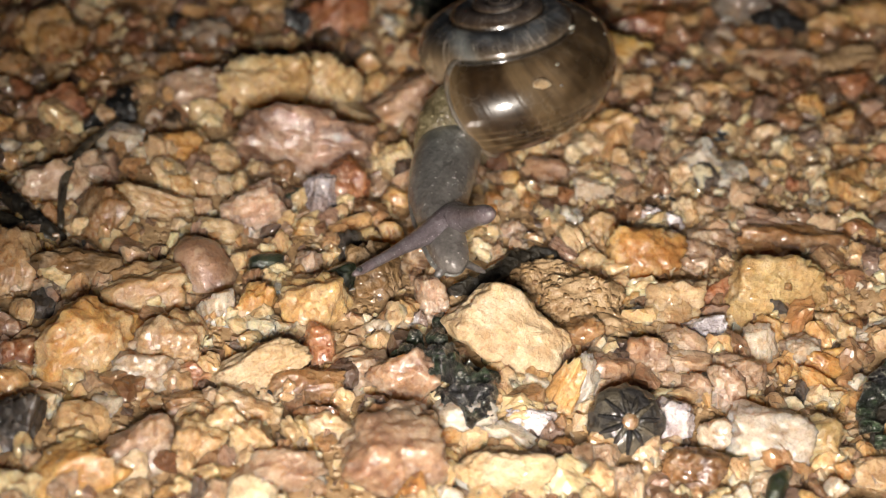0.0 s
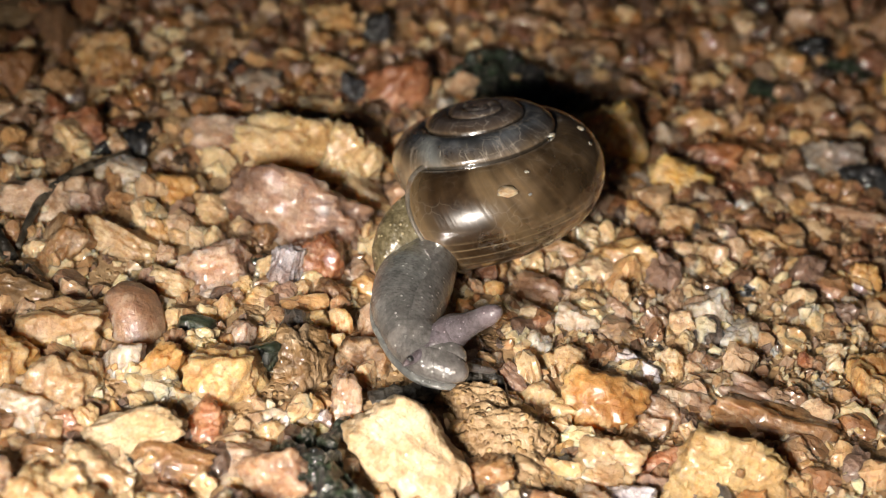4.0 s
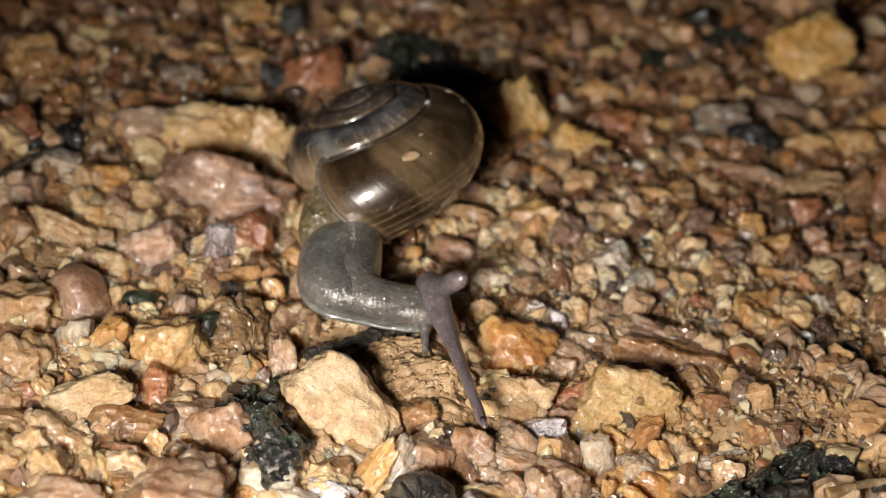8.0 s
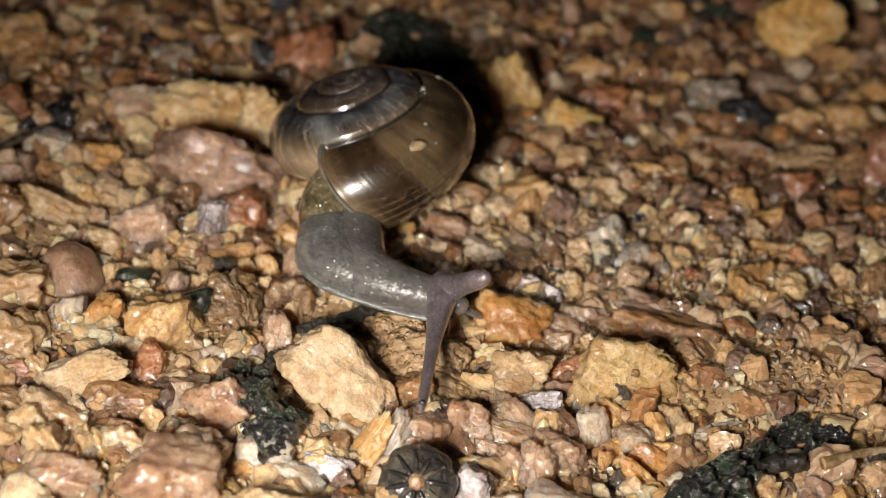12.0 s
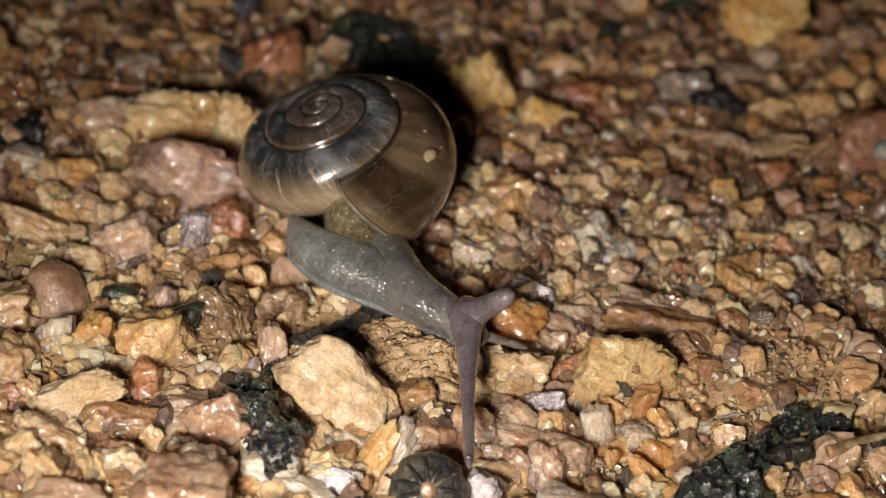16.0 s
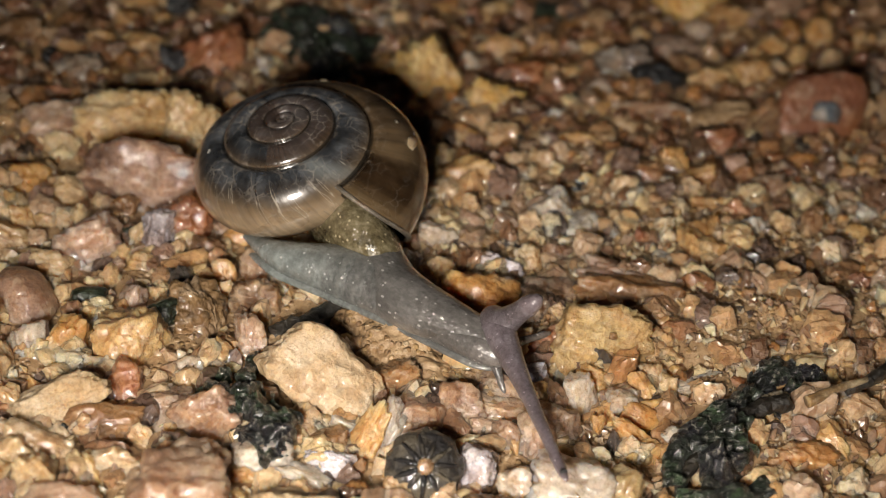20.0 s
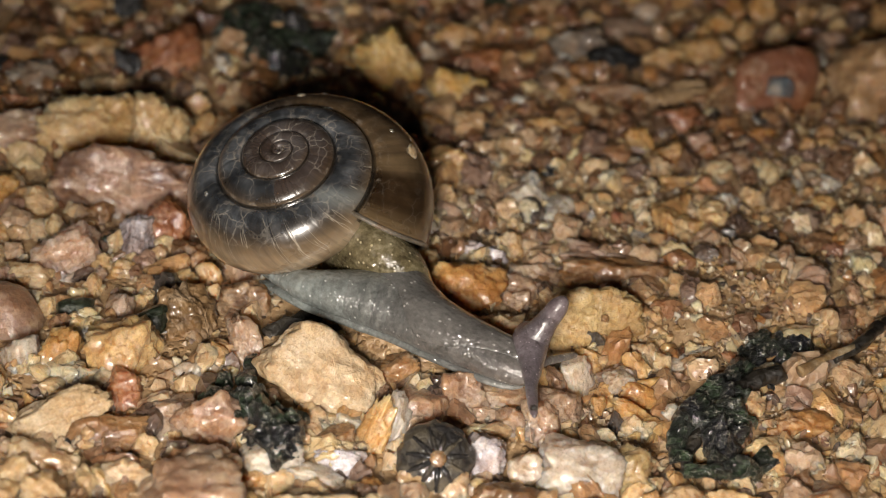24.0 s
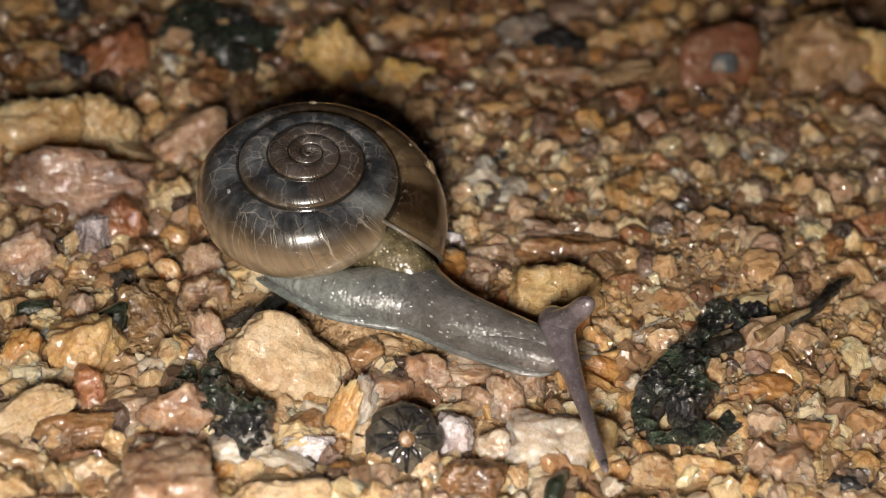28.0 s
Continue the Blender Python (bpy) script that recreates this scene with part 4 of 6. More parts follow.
stone("QTZ", -0.83, 5.40, 0.01, 0.130, 0.153, 10, 0.4)
stone("TAN", -1.06, 5.12, 0.02, 0.223, 0.186, 0, 0.4)
stone("CRE", -0.94, 5.24, -0.00, 0.083, 0.188, 30, 0.6)
stone("QTZ", 0.09, 5.32, -0.00, 0.105, 0.083, 20, 0.7)
stone("PNK", 0.42, 5.58, 0.02, 0.108, 0.177, 22, 0.3)
stone("BIG", -0.55, 4.94, 0.06, 0.332, 0.123, 24, 0.7)
stone("RED", -0.26, 5.16, 0.01, 0.133, 0.148, 10, 0.5)
stone("WHT", -0.29, 5.27, 0.01, 0.060, 0.067, 10, 0.6)
stone("RED", -0.89, 4.93, -0.00, 0.117, 0.080, 10, 0.5)
stone("TAN", -0.98, 4.85, -0.00, 0.079, 0.094, 10, 0.5)
stone("BRN", -0.32, 4.83, 0.01, 0.257, 0.121, 10, 0.5)
stone("BLK", -0.52, 4.74, -0.00, 0.078, 0.071, 10, 0.6)
stone("BRN", -0.92, 4.67, -0.00, 0.177, 0.085, 10, 0.5)
stone("TAN", -0.59, 4.61, 0.01, 0.203, 0.126, -15, 0.5)
stone("PNK", 0.06, 4.98, 0.01, 0.145, 0.130, 10, 0.5)
stone("PNK", 0.28, 4.91, 0.02, 0.179, 0.164, 30, 0.5)
stone("RED", 0.41, 4.86, 0.01, 0.064, 0.057, 10, 0.5)
stone("CRE", 0.83, 4.95, -0.01, 0.114, 0.064, -5, 0.5)
stone("WHT", 1.00, 4.95, -0.01, 0.107, 0.064, -10, 0.6)
stone("BRN", 0.93, 4.79, 0.00, 0.112, 0.091, 10, 0.6)
stone("QTZ", 0.60, 4.65, 0.03, 0.159, 0.131, 0, 0.3)
stone("OCH", 0.52, 4.56, -0.01, 0.089, 0.062, 10, 0.3)
stone("PNK", 0.19, 4.46, 0.05, 0.271, 0.163, 20, 0.7)
stone("TAN", -0.17, 4.52, 0.01, 0.151, 0.117, 10, 0.5)
stone("PNK", -0.30, 4.41, -0.00, 0.102, 0.088, 10, 0.5)
stone("MIC", 0.96, 4.64, -0.00, 0.145, 0.069, -5, 0.6)
stone("ORG", 1.14, 4.86, 0.00, 0.211, 0.092, 68, 0.6)
stone("QTW", 1.23, 4.91, 0.00, 0.219, 0.085, 68, 0.6)
stone("PNK", 1.42, 5.02, 0.01, 0.164, 0.129, -10, 0.6)
stone("BRN", 1.29, 5.32, 0.01, 0.148, 0.126, 20, 0.5)
v, f = stone_shape(5, 0.32, 431, 0.05)
v = v * (1 - 0.30 * np.exp(-((v[:, 0] - 0.35) ** 2 + (v[:, 1] - 1.0) ** 2) / 0.16))[:, None] * (1 + 0.09 * rugged(v * 2.4, 433, 4))[:, None]
boulder = part("stone", v * (0.345, 0.225, 0.20), f, STONE["BIG"])
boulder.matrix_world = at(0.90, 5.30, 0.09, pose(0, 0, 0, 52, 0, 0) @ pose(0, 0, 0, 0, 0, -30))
tagged(boulder, "large rounded cream limestone with a notch, set in gravel", "stone", "stones of the gravel bed")
SPOTS.append((0.90, 5.30, 0.33))
stone("ORG", 1.77, 6.09, 0.06, 0.239, 0.199, -15, 0.7)
stone("CRE", 1.54, 6.39, 0.01, 0.124, 0.124, 30, 0.7)
stone("MIC", 1.94, 6.47, 0.01, 0.149, 0.116, -10, 0.5)
stone("CRE", 2.13, 6.58, -0.00, 0.084, 0.142, 15, 0.7)
stone("PNK", 2.28, 6.65, 0.00, 0.101, 0.126, 10, 0.5)
stone("ORG", 2.40, 6.64, -0.00, 0.075, 0.084, 10, 0.4)
stone("CRE", 1.60, 7.04, -0.00, 0.097, 0.088, -20, 0.6)
stone("QTZ", 1.53, 6.79, 0.01, 0.146, 0.129, -10, 0.4)
stone("TAN", 1.79, 6.79, 0.00, 0.154, 0.111, 0, 0.6)
stone("PNK", 2.25, 6.26, 0.01, 0.170, 0.129, 10, 0.6)
stone("PNK", 2.08, 6.01, 0.00, 0.118, 0.095, 0, 0.6)
stone("BRN", 2.79, 6.27, 0.02, 0.370, 0.169, -8, 0.6)
pitted = stone("LEM", 2.50, 5.74, 0.07, 0.29, 0.220, -2, 0.45)
stone("LEM", 2.47, 6.04, 0.00, 0.20, 0.10, -5, 0.6)
stone("RED", 2.21, 5.75, 0.01, 0.153, 0.123, 10, 0.5)
stone("TAN", 1.91, 5.64, 0.02, 0.198, 0.167, 10, 0.6)
stone("CRE", 1.72, 5.62, -0.01, 0.046, 0.076, 30, 0.5)
stone("MIC", 2.04, 5.39, 0.03, 0.140, 0.089, 20, 0.7)
stone("CRE", 2.13, 5.27, -0.00, 0.124, 0.087, -10, 0.6)
stone("QTZ", 2.36, 5.30, 0.00, 0.109, 0.146, 10, 0.5)
stone("OCH", 2.47, 5.47, -0.00, 0.111, 0.074, -25, 0.5)
stone("PNK", 1.67, 5.15, 0.01, 0.159, 0.137, 0, 0.6)
stone("PNK", 1.96, 5.24, 0.00, 0.233, 0.109, -25, 0.7)
stone("PNK", 2.16, 5.02, 0.01, 0.177, 0.120, -10, 0.7)
stone("PUR", 2.64, 5.29, -0.00, 0.138, 0.087, 10, 0.5)
stone("PNK", 2.67, 5.39, -0.01, 0.081, 0.059, 10, 0.5)
stone("ORG", 2.79, 5.22, -0.00, 0.094, 0.072, 10, 0.5)
stone("TAN", 2.82, 5.46, -0.00, 0.081, 0.133, 20, 0.5)
stone("OCH", 2.96, 5.55, -0.00, 0.074, 0.074, -30, 0.4)
stone("QTZ", 3.12, 5.50, -0.00, 0.155, 0.074, 5, 0.5)
stone("RED", 3.31, 5.43, 0.00, 0.168, 0.110, -10, 0.5)
stone("WHT", 3.00, 5.84, -0.01, 0.061, 0.058, 10, 0.4)
stone("TAN", 3.17, 5.73, -0.00, 0.083, 0.091, -20, 0.4)
stone("QTZ", 3.09, 6.64, 0.00, 0.100, 0.116, 10, 0.4)
stone("WHT", 3.08, 6.38, 0.01, 0.041, 0.036, 10, 0.4)
stone("OCH", 3.35, 6.96, 0.01, 0.154, 0.188, 10, 0.5)
stone("CRE", 3.33, 6.70, 0.00, 0.125, 0.092, 10, 0.5)
stone("OCH", 3.59, 7.41, 0.00, 0.258, 0.107, 0, 0.5)
stone("QTZ", 3.77, 7.05, 0.01, 0.129, 0.172, 10, 0.4)
stone("QTZ", 3.89, 6.18, 0.01, 0.142, 0.118, 0, 0.3)
stone("WHT", 3.52, 6.33, -0.01, 0.080, 0.036, 10, 0.5)
stone("QTZ", 2.32, 7.17, 0.02, 0.176, 0.194, 20, 0.4)
stone("QTZ", 2.53, 6.97, 0.01, 0.147, 0.190, 10, 0.4)
stone("BLK", 2.88, 7.09, -0.01, 0.065, 0.096, 10, 0.6)
stone("ORG", 3.85, 6.63, -0.00, 0.103, 0.074, -10, 0.4)
stone("CRE", 2.69, 7.33, -0.01, 0.107, 0.062, 0, 0.4)
stone("CRE", 3.03, 7.24, -0.01, 0.079, 0.044, -10, 0.4)
stone("HON", 3.86, 11.02, 0.20, 0.366, 0.307, 22, 0.9)
stone("HON", 1.43, 8.97, 0.15, 0.239, 0.301, 24, 0.9)
stone("HON", 1.96, 8.73, 0.08, 0.234, 0.153, -15, 0.4)
stone("GRY", 1.68, 8.67, 0.00, 0.121, 0.111, 10, 0.5)
stone("CRE", 1.49, 8.68, -0.00, 0.076, 0.101, 30, 0.4)
stone("OCH", 1.28, 8.34, 0.01, 0.118, 0.177, -25, 0.6)
stone("RED", 2.14, 9.22, 0.02, 0.241, 0.157, 10, 0.5)
stone("OCH", 2.51, 9.37, 0.00, 0.296, 0.106, 4, 0.4)
stone("OCH", 2.03, 9.75, 0.01, 0.273, 0.153, 0, 0.5)
stone("TAN", 2.85, 10.32, 0.02, 0.283, 0.170, 10, 0.5)
stone("GRY", 3.08, 9.54, 0.02, 0.245, 0.181, 10, 0.4)
stone("WHT", 2.94, 9.38, 0.00, 0.095, 0.116, 40, 0.4)
stone("PGY", 3.61, 9.99, 0.01, 0.253, 0.154, 5, 0.4)
stone("BLK", 3.38, 9.35, 0.02, 0.262, 0.178, 10, 0.5)
stone("RED", 2.31, 8.84, -0.00, 0.112, 0.076, 10, 0.6)
stone("TAN", 3.94, 9.97, 0.00, 0.120, 0.109, 10, 0.4)
stone("OCH", 3.83, 9.43, 0.01, 0.242, 0.116, 15, 0.5)
stone("OCH", 4.17, 9.58, 0.01, 0.212, 0.148, 0, 0.5)
stone("TAN", 4.21, 9.29, 0.00, 0.114, 0.093, 10, 0.4)
stone("CRE", 1.47, 7.86, 0.00, 0.180, 0.104, 2, 0.3)
stone("OCH", 1.74, 7.57, 0.02, 0.275, 0.174, 10, 0.5)
stone("WHT", 2.09, 7.60, -0.00, 0.129, 0.074, 10, 0.5)
stone("TAN", 2.27, 7.83, 0.01, 0.112, 0.150, 10, 0.4)
stone("TAN", 2.04, 8.20, 0.01, 0.174, 0.126, -10, 0.5)
stone("TAN", 2.34, 8.23, 0.00, 0.097, 0.116, 10, 0.5)
stone("OCH", 2.58, 8.19, 0.01, 0.192, 0.125, 5, 0.5)
stone("ORG", 3.30, 8.01, 0.01, 0.122, 0.132, 20, 0.4)
stone("BLK", 2.50, 7.57, 0.00, 0.119, 0.100, 10, 0.6)
stone("ORG", 2.65, 11.21, 0.02, 0.181, 0.169, 10, 0.4)
stone("BRN", 3.39, 10.47, 0.01, 0.125, 0.148, 10, 0.4)
stone("BLK", 2.92, 11.58, 0.02, 0.197, 0.160, 10, 0.5)
stone("OCH", 4.14, 10.72, 0.01, 0.288, 0.138, 10, 0.5)
stone("PNK", 3.21, 8.80, 0.00, 0.342, 0.101, 5, 0.5)
stone("TAN", 2.67, 8.72, 0.00, 0.161, 0.110, 10, 0.5)
stone("RED", 3.68, 8.36, 0.01, 0.203, 0.126, 10, 0.5)
stone("BRN", 1.54, 9.97, 0.01, 0.223, 0.123, -20, 0.5)
stone("BRN", 0.99, 10.64, 0.01, 0.294, 0.153, 10, 0.5)
stone("GRY", 0.69, 10.37, 0.00, 0.116, 0.092, 10, 0.5)
stone("BRN", 1.64, 9.74, 0.00, 0.164, 0.110, 10, 0.5)
stone("BRN", 2.05, 11.30, 0.02, 0.268, 0.183, 10, 0.5)
stone("TAN", 1.27, 7.51, 0.01, 0.184, 0.119, 10, 0.5)
stone("PNK", 1.22, 7.05, 0.01, 0.176, 0.115, 0, 0.5)
banded = stone("CAP", 4.63, 8.79, 0.10, 0.371, 0.393, -2, 0.1)
stone("TAN", 5.52, 8.93, 0.07, 0.424, 0.402, 18, 0.5)
stone("HON", 5.98, 8.80, 0.10, 0.294, 0.316, 8, 0.6)
stone("PUR", 5.79, 8.57, 0.01, 0.139, 0.171, -2, 0.4)
stone("QTZ", 4.59, 7.37, 0.01, 0.133, 0.143, -2, 0.3)
stone("PGY", 5.27, 7.33, 0.02, 0.211, 0.172, -2, 0.4)
stone("RED", 4.83, 6.44, 0.02, 0.255, 0.185, -12, 0.5)
stone("TAN", 4.73, 6.85, 0.00, 0.100, 0.100, -2, 0.4)
stone("OCH", 3.98, 7.04, 0.00, 0.147, 0.101, -7, 0.4)
stone("OCH", 3.30, 6.79, 0.02, 0.159, 0.204, -2, 0.5)
stone("QTZ", 3.06, 6.68, -0.00, 0.079, 0.114, -2, 0.6)
stone("RED", 3.67, 7.31, 0.01, 0.168, 0.131, -22, 0.5)
stone("PNK", 3.91, 7.65, 0.01, 0.212, 0.145, 28, 0.5)
stone("OCH", 3.47, 7.78, 0.01, 0.184, 0.116, 18, 0.5)
stone("TAN", 4.49, 7.57, 0.01, 0.184, 0.116, -12, 0.5)
stone("OCH", 4.11, 7.67, -0.00, 0.126, 0.078, -2, 0.4)
stone("PUR", 4.20, 7.95, 0.00, 0.149, 0.099, -22, 0.4)
stone("OCH", 3.25, 7.95, 0.00, 0.137, 0.098, -2, 0.4)
stone("BLK", 2.53, 7.57, 0.00, 0.103, 0.094, -2, 0.6)
stone("PNK", 2.27, 7.18, 0.01, 0.153, 0.180, -2, 0.3)
stone("CRE", 2.49, 7.19, 0.00, 0.091, 0.118, -2, 0.5)
stone("OCH", 4.60, 8.13, -0.00, 0.132, 0.071, -32, 0.4)
stone("OCH", 4.43, 8.23, -0.01, 0.133, 0.051, -22, 0.4)
stone("OCH", 4.98, 7.55, 0.00, 0.107, 0.097, -2, 0.5)
stone("QTZ", 2.96, 5.40, -0.00, 0.115, 0.077, 13, 0.5)
stone("ORB", 3.57, 4.83, 0.03, 0.212, 0.146, -12, 0.6)
stone("OCH", 3.73, 4.49, 0.00, 0.127, 0.092, -37, 0.5)
stone("RED", 3.85, 4.54, -0.00, 0.129, 0.086, -27, 0.6)
stone("PNK", 3.50, 4.25, 0.02, 0.164, 0.164, 28, 0.6)
stone("OCH", 3.04, 4.30, -0.00, 0.164, 0.082, -12, 0.6)
stone("TAN", 2.76, 4.32, 0.00, 0.129, 0.095, 8, 0.6)
stone("QTW", 2.24, 4.53, 0.04, 0.213, 0.165, -12, 0.3)
stone("OLV", 2.50, 4.54, 0.01, 0.152, 0.152, -32, 0.4)
stone("CRE", 2.99, 5.00, -0.00, 0.118, 0.088, 28, 0.5)
stone("ORG", 2.65, 4.99, -0.01, 0.168, 0.066, -30, 0.6)
stone("ORG", 2.70, 5.16, -0.00, 0.119, 0.075, -22, 0.6)
stone("PNK", 2.10, 4.89, 0.00, 0.107, 0.165, 6, 0.7)
stone("PNK", 1.96, 5.14, 0.00, 0.257, 0.095, -10, 0.7)
stone("MIC", 1.74, 4.66, 0.01, 0.131, 0.118, -22, 0.4)
stone("WHT", 3.50, 4.13, -0.01, 0.061, 0.115, 8, 0.7)
stone("BLK", 3.79, 4.08, -0.00, 0.122, 0.088, -2, 0.5)
stone("ORG", 4.34, 5.21, -0.00, 0.171, 0.070, -12, 0.5)
stone("GRY", 4.13, 5.34, -0.00, 0.102, 0.070, -12, 0.5)
stone("CRE", 4.09, 4.88, -0.01, 0.112, 0.045, -7, 0.5)
stone("TAN", 4.33, 4.98, 0.00, 0.113, 0.098, -2, 0.5)
stone("TAN", 4.48, 5.54, 0.01, 0.201, 0.120, -12, 0.4)
stone("PNK", 4.04, 4.40, 0.00, 0.120, 0.106, -2, 0.5)
stone("PNK", 2.21, 4.24, -0.01, 0.133, 0.067, -2, 0.4)
stone("CRE", 3.73, 5.48, 0.08, 0.094, 0.051, -24, 0.6)
stone("TAN", 3.01, 5.99, 0.01, 0.123, 0.123, -2, 0.4)
stone("PNK", 2.11, 6.17, 0.01, 0.180, 0.123, -12, 0.5)
stone("PUR", 2.80, 6.42, 0.01, 0.339, 0.127, -10, 0.7)
stone("MIC", 2.00, 6.45, -0.00, 0.084, 0.126, 8, 0.6)
stone("PNC", 0.29, 7.88, 0.03, 0.287, 0.213, 23, 0.6)
stone("OCH", 2.03, 4.90, -0.01, 0.072, 0.043, -2, 0.5)
stone("QTZ", 2.63, 5.23, 0.01, 0.113, 0.113, -2, 0.4)
stone("CRE", 2.81, 5.45, -0.01, 0.062, 0.100, 18, 0.5)
stone("TAN", 4.76, 6.00, 0.01, 0.169, 0.143, -2, 0.4)
stone("QTZ", 3.86, 6.13, 0.00, 0.143, 0.109, -2, 0.4)
stone("ORG", -1.55, 5.07, 0.06, 0.326, 0.227, 40, 0.7)
stone("CRE", -1.31, 5.55, 0.02, 0.300, 0.180, 22, 0.6)
stone("CRE", -0.99, 5.23, 0.01, 0.182, 0.124, -43, 0.6)
stone("QTZ", -1.18, 4.90, 0.01, 0.182, 0.126, -3, 0.4)
stone("PNC", -1.20, 5.12, 0.01, 0.144, 0.129, 32, 0.5)
stone("RED", -0.94, 4.89, 0.00, 0.112, 0.098, 2, 0.4)
stone("RED", -1.90, 4.96, 0.01, 0.155, 0.162, 12, 0.5)
stone("DRK", -1.77, 4.39, 0.01, 0.151, 0.263, -8, 0.5)
stone("ORG", -1.40, 4.15, 0.04, 0.262, 0.160, 32, 0.6)
stone("PNK", -1.11, 4.34, 0.02, 0.190, 0.217, -13, 0.6)
stone("CRE", -0.82, 4.36, 0.01, 0.152, 0.185, -38, 0.6)
stone("CRE", -0.68, 4.48, 0.01, 0.121, 0.147, -38, 0.7)
stone("CRE", -0.54, 4.36, 0.01, 0.132, 0.152, 32, 0.6)
stone("PNK", -0.41, 4.16, 0.01, 0.258, 0.148, 27, 0.6)
stone("OCH", -0.65, 4.17, -0.00, 0.116, 0.078, 2, 0.5)
stone("GRY", -0.18, 4.15, -0.01, 0.065, 0.071, 2, 0.4)
stone("PNK", 0.19, 4.27, 0.09, 0.280, 0.241, 7, 0.75)
stone("OCH", -0.26, 4.46, 0.00, 0.134, 0.100, -38, 0.6)
stone("BIG", 0.79, 4.22, 0.02, 0.268, 0.150, -8, 0.5)
stone("QTZ", 0.84, 4.52, -0.00, 0.156, 0.068, -18, 0.6)
stone("TAN", -2.09, 5.71, 0.03, 0.213, 0.312, -8, 0.4)
stone("ORG", -2.00, 6.03, 0.01, 0.134, 0.118, 32, 0.5)
stone("MUD", -1.72, 5.70, 0.06, 0.273, 0.167, -6, 0.7)
stone("PNC", -2.08, 6.64, 0.02, 0.342, 0.200, 14, 0.7)
stone("BRN", -1.69, 6.29, 0.02, 0.178, 0.218, -18, 0.7)
stone("PUR", -1.66, 5.34, 0.01, 0.147, 0.125, 2, 0.6)
stone("OCH", -1.09, 5.86, -0.00, 0.078, 0.132, 32, 0.4)
stone("BRN", -2.02, 5.34, -0.00, 0.110, 0.073, 2, 0.5)
stone("TAN", 1.81, 5.55, 0.01, 0.176, 0.130, 2, 0.5)
stone("PNK", 1.96, 4.93, 0.00, 0.122, 0.093, 2, 0.5)
stone("QTZ", -1.33, 4.63, 0.00, 0.095, 0.102, 2, 0.4)
stone("ORG", -1.52, 4.67, -0.00, 0.075, 0.068, 2, 0.5)
stone("QTZ", 0.63, 4.21, 0.00, 0.098, 0.098, 2, 0.4)
stone("OCH", 1.23, 4.23, -0.00, 0.099, 0.072, 2, 0.5)
stone("PNK", 1.43, 4.20, -0.00, 0.085, 0.112, 2, 0.5)
stone("TAN", -2.80, 7.90, 0.00, 0.141, 0.094, 13, 0.5)
stone("OCH", -2.57, 8.72, 0.03, 0.230, 0.210, 23, 0.6)
stone("OCH", -1.22, 10.17, 0.01, 0.198, 0.143, 34, 0.5)
stone("BRN", -2.09, 9.11, 0.01, 0.174, 0.113, 13, 0.5)
stone("BRN", 0.36, 10.84, 0.01, 0.260, 0.147, 23, 0.5)
stone("GRY", -1.35, 8.87, 0.01, 0.199, 0.139, 13, 0.5)
stone("CRE", 3.72, 5.46, 0.09, 0.082, 0.049, -21, 0.5)
# rotten leaf scraps, stalks and husks
clump(3.45, 5.20, 0.12, 0.12, 0.06, 0.05, 30, 46, STRAW, "leaf_scrap", "tan fibrous leaf rest inside the blackened scrap", "leaf", 0.3)
clump(0.68, 9.46, 0.00, 0.30, 0.2, 0.10, 0, 37, LEAF, "leaf_scrap", "black wet leaf litter behind the snail", "leaf", 0.24)
clump(0.30, 9.96, 0.00, 0.25, 0.2, 0.10, 20, 38, LEAF, "leaf_scrap", "black wet leaf litter between stones", "leaf", 0.24)
# dark crumpled lumps filling black places in the far bed
clump(2.53, 10.45, -0.02, 0.22, 0.2, 0.08, 10, 39, LEAF, "leaf_scrap", "dark crumpled lump between stones", "leaf", 0.24)
clump(3.20, 11.31, -0.02, 0.30, 0.2, 0.08, 10, 40, LEAF, "leaf_scrap", "dark crumpled lump between stones", "leaf", 0.24)


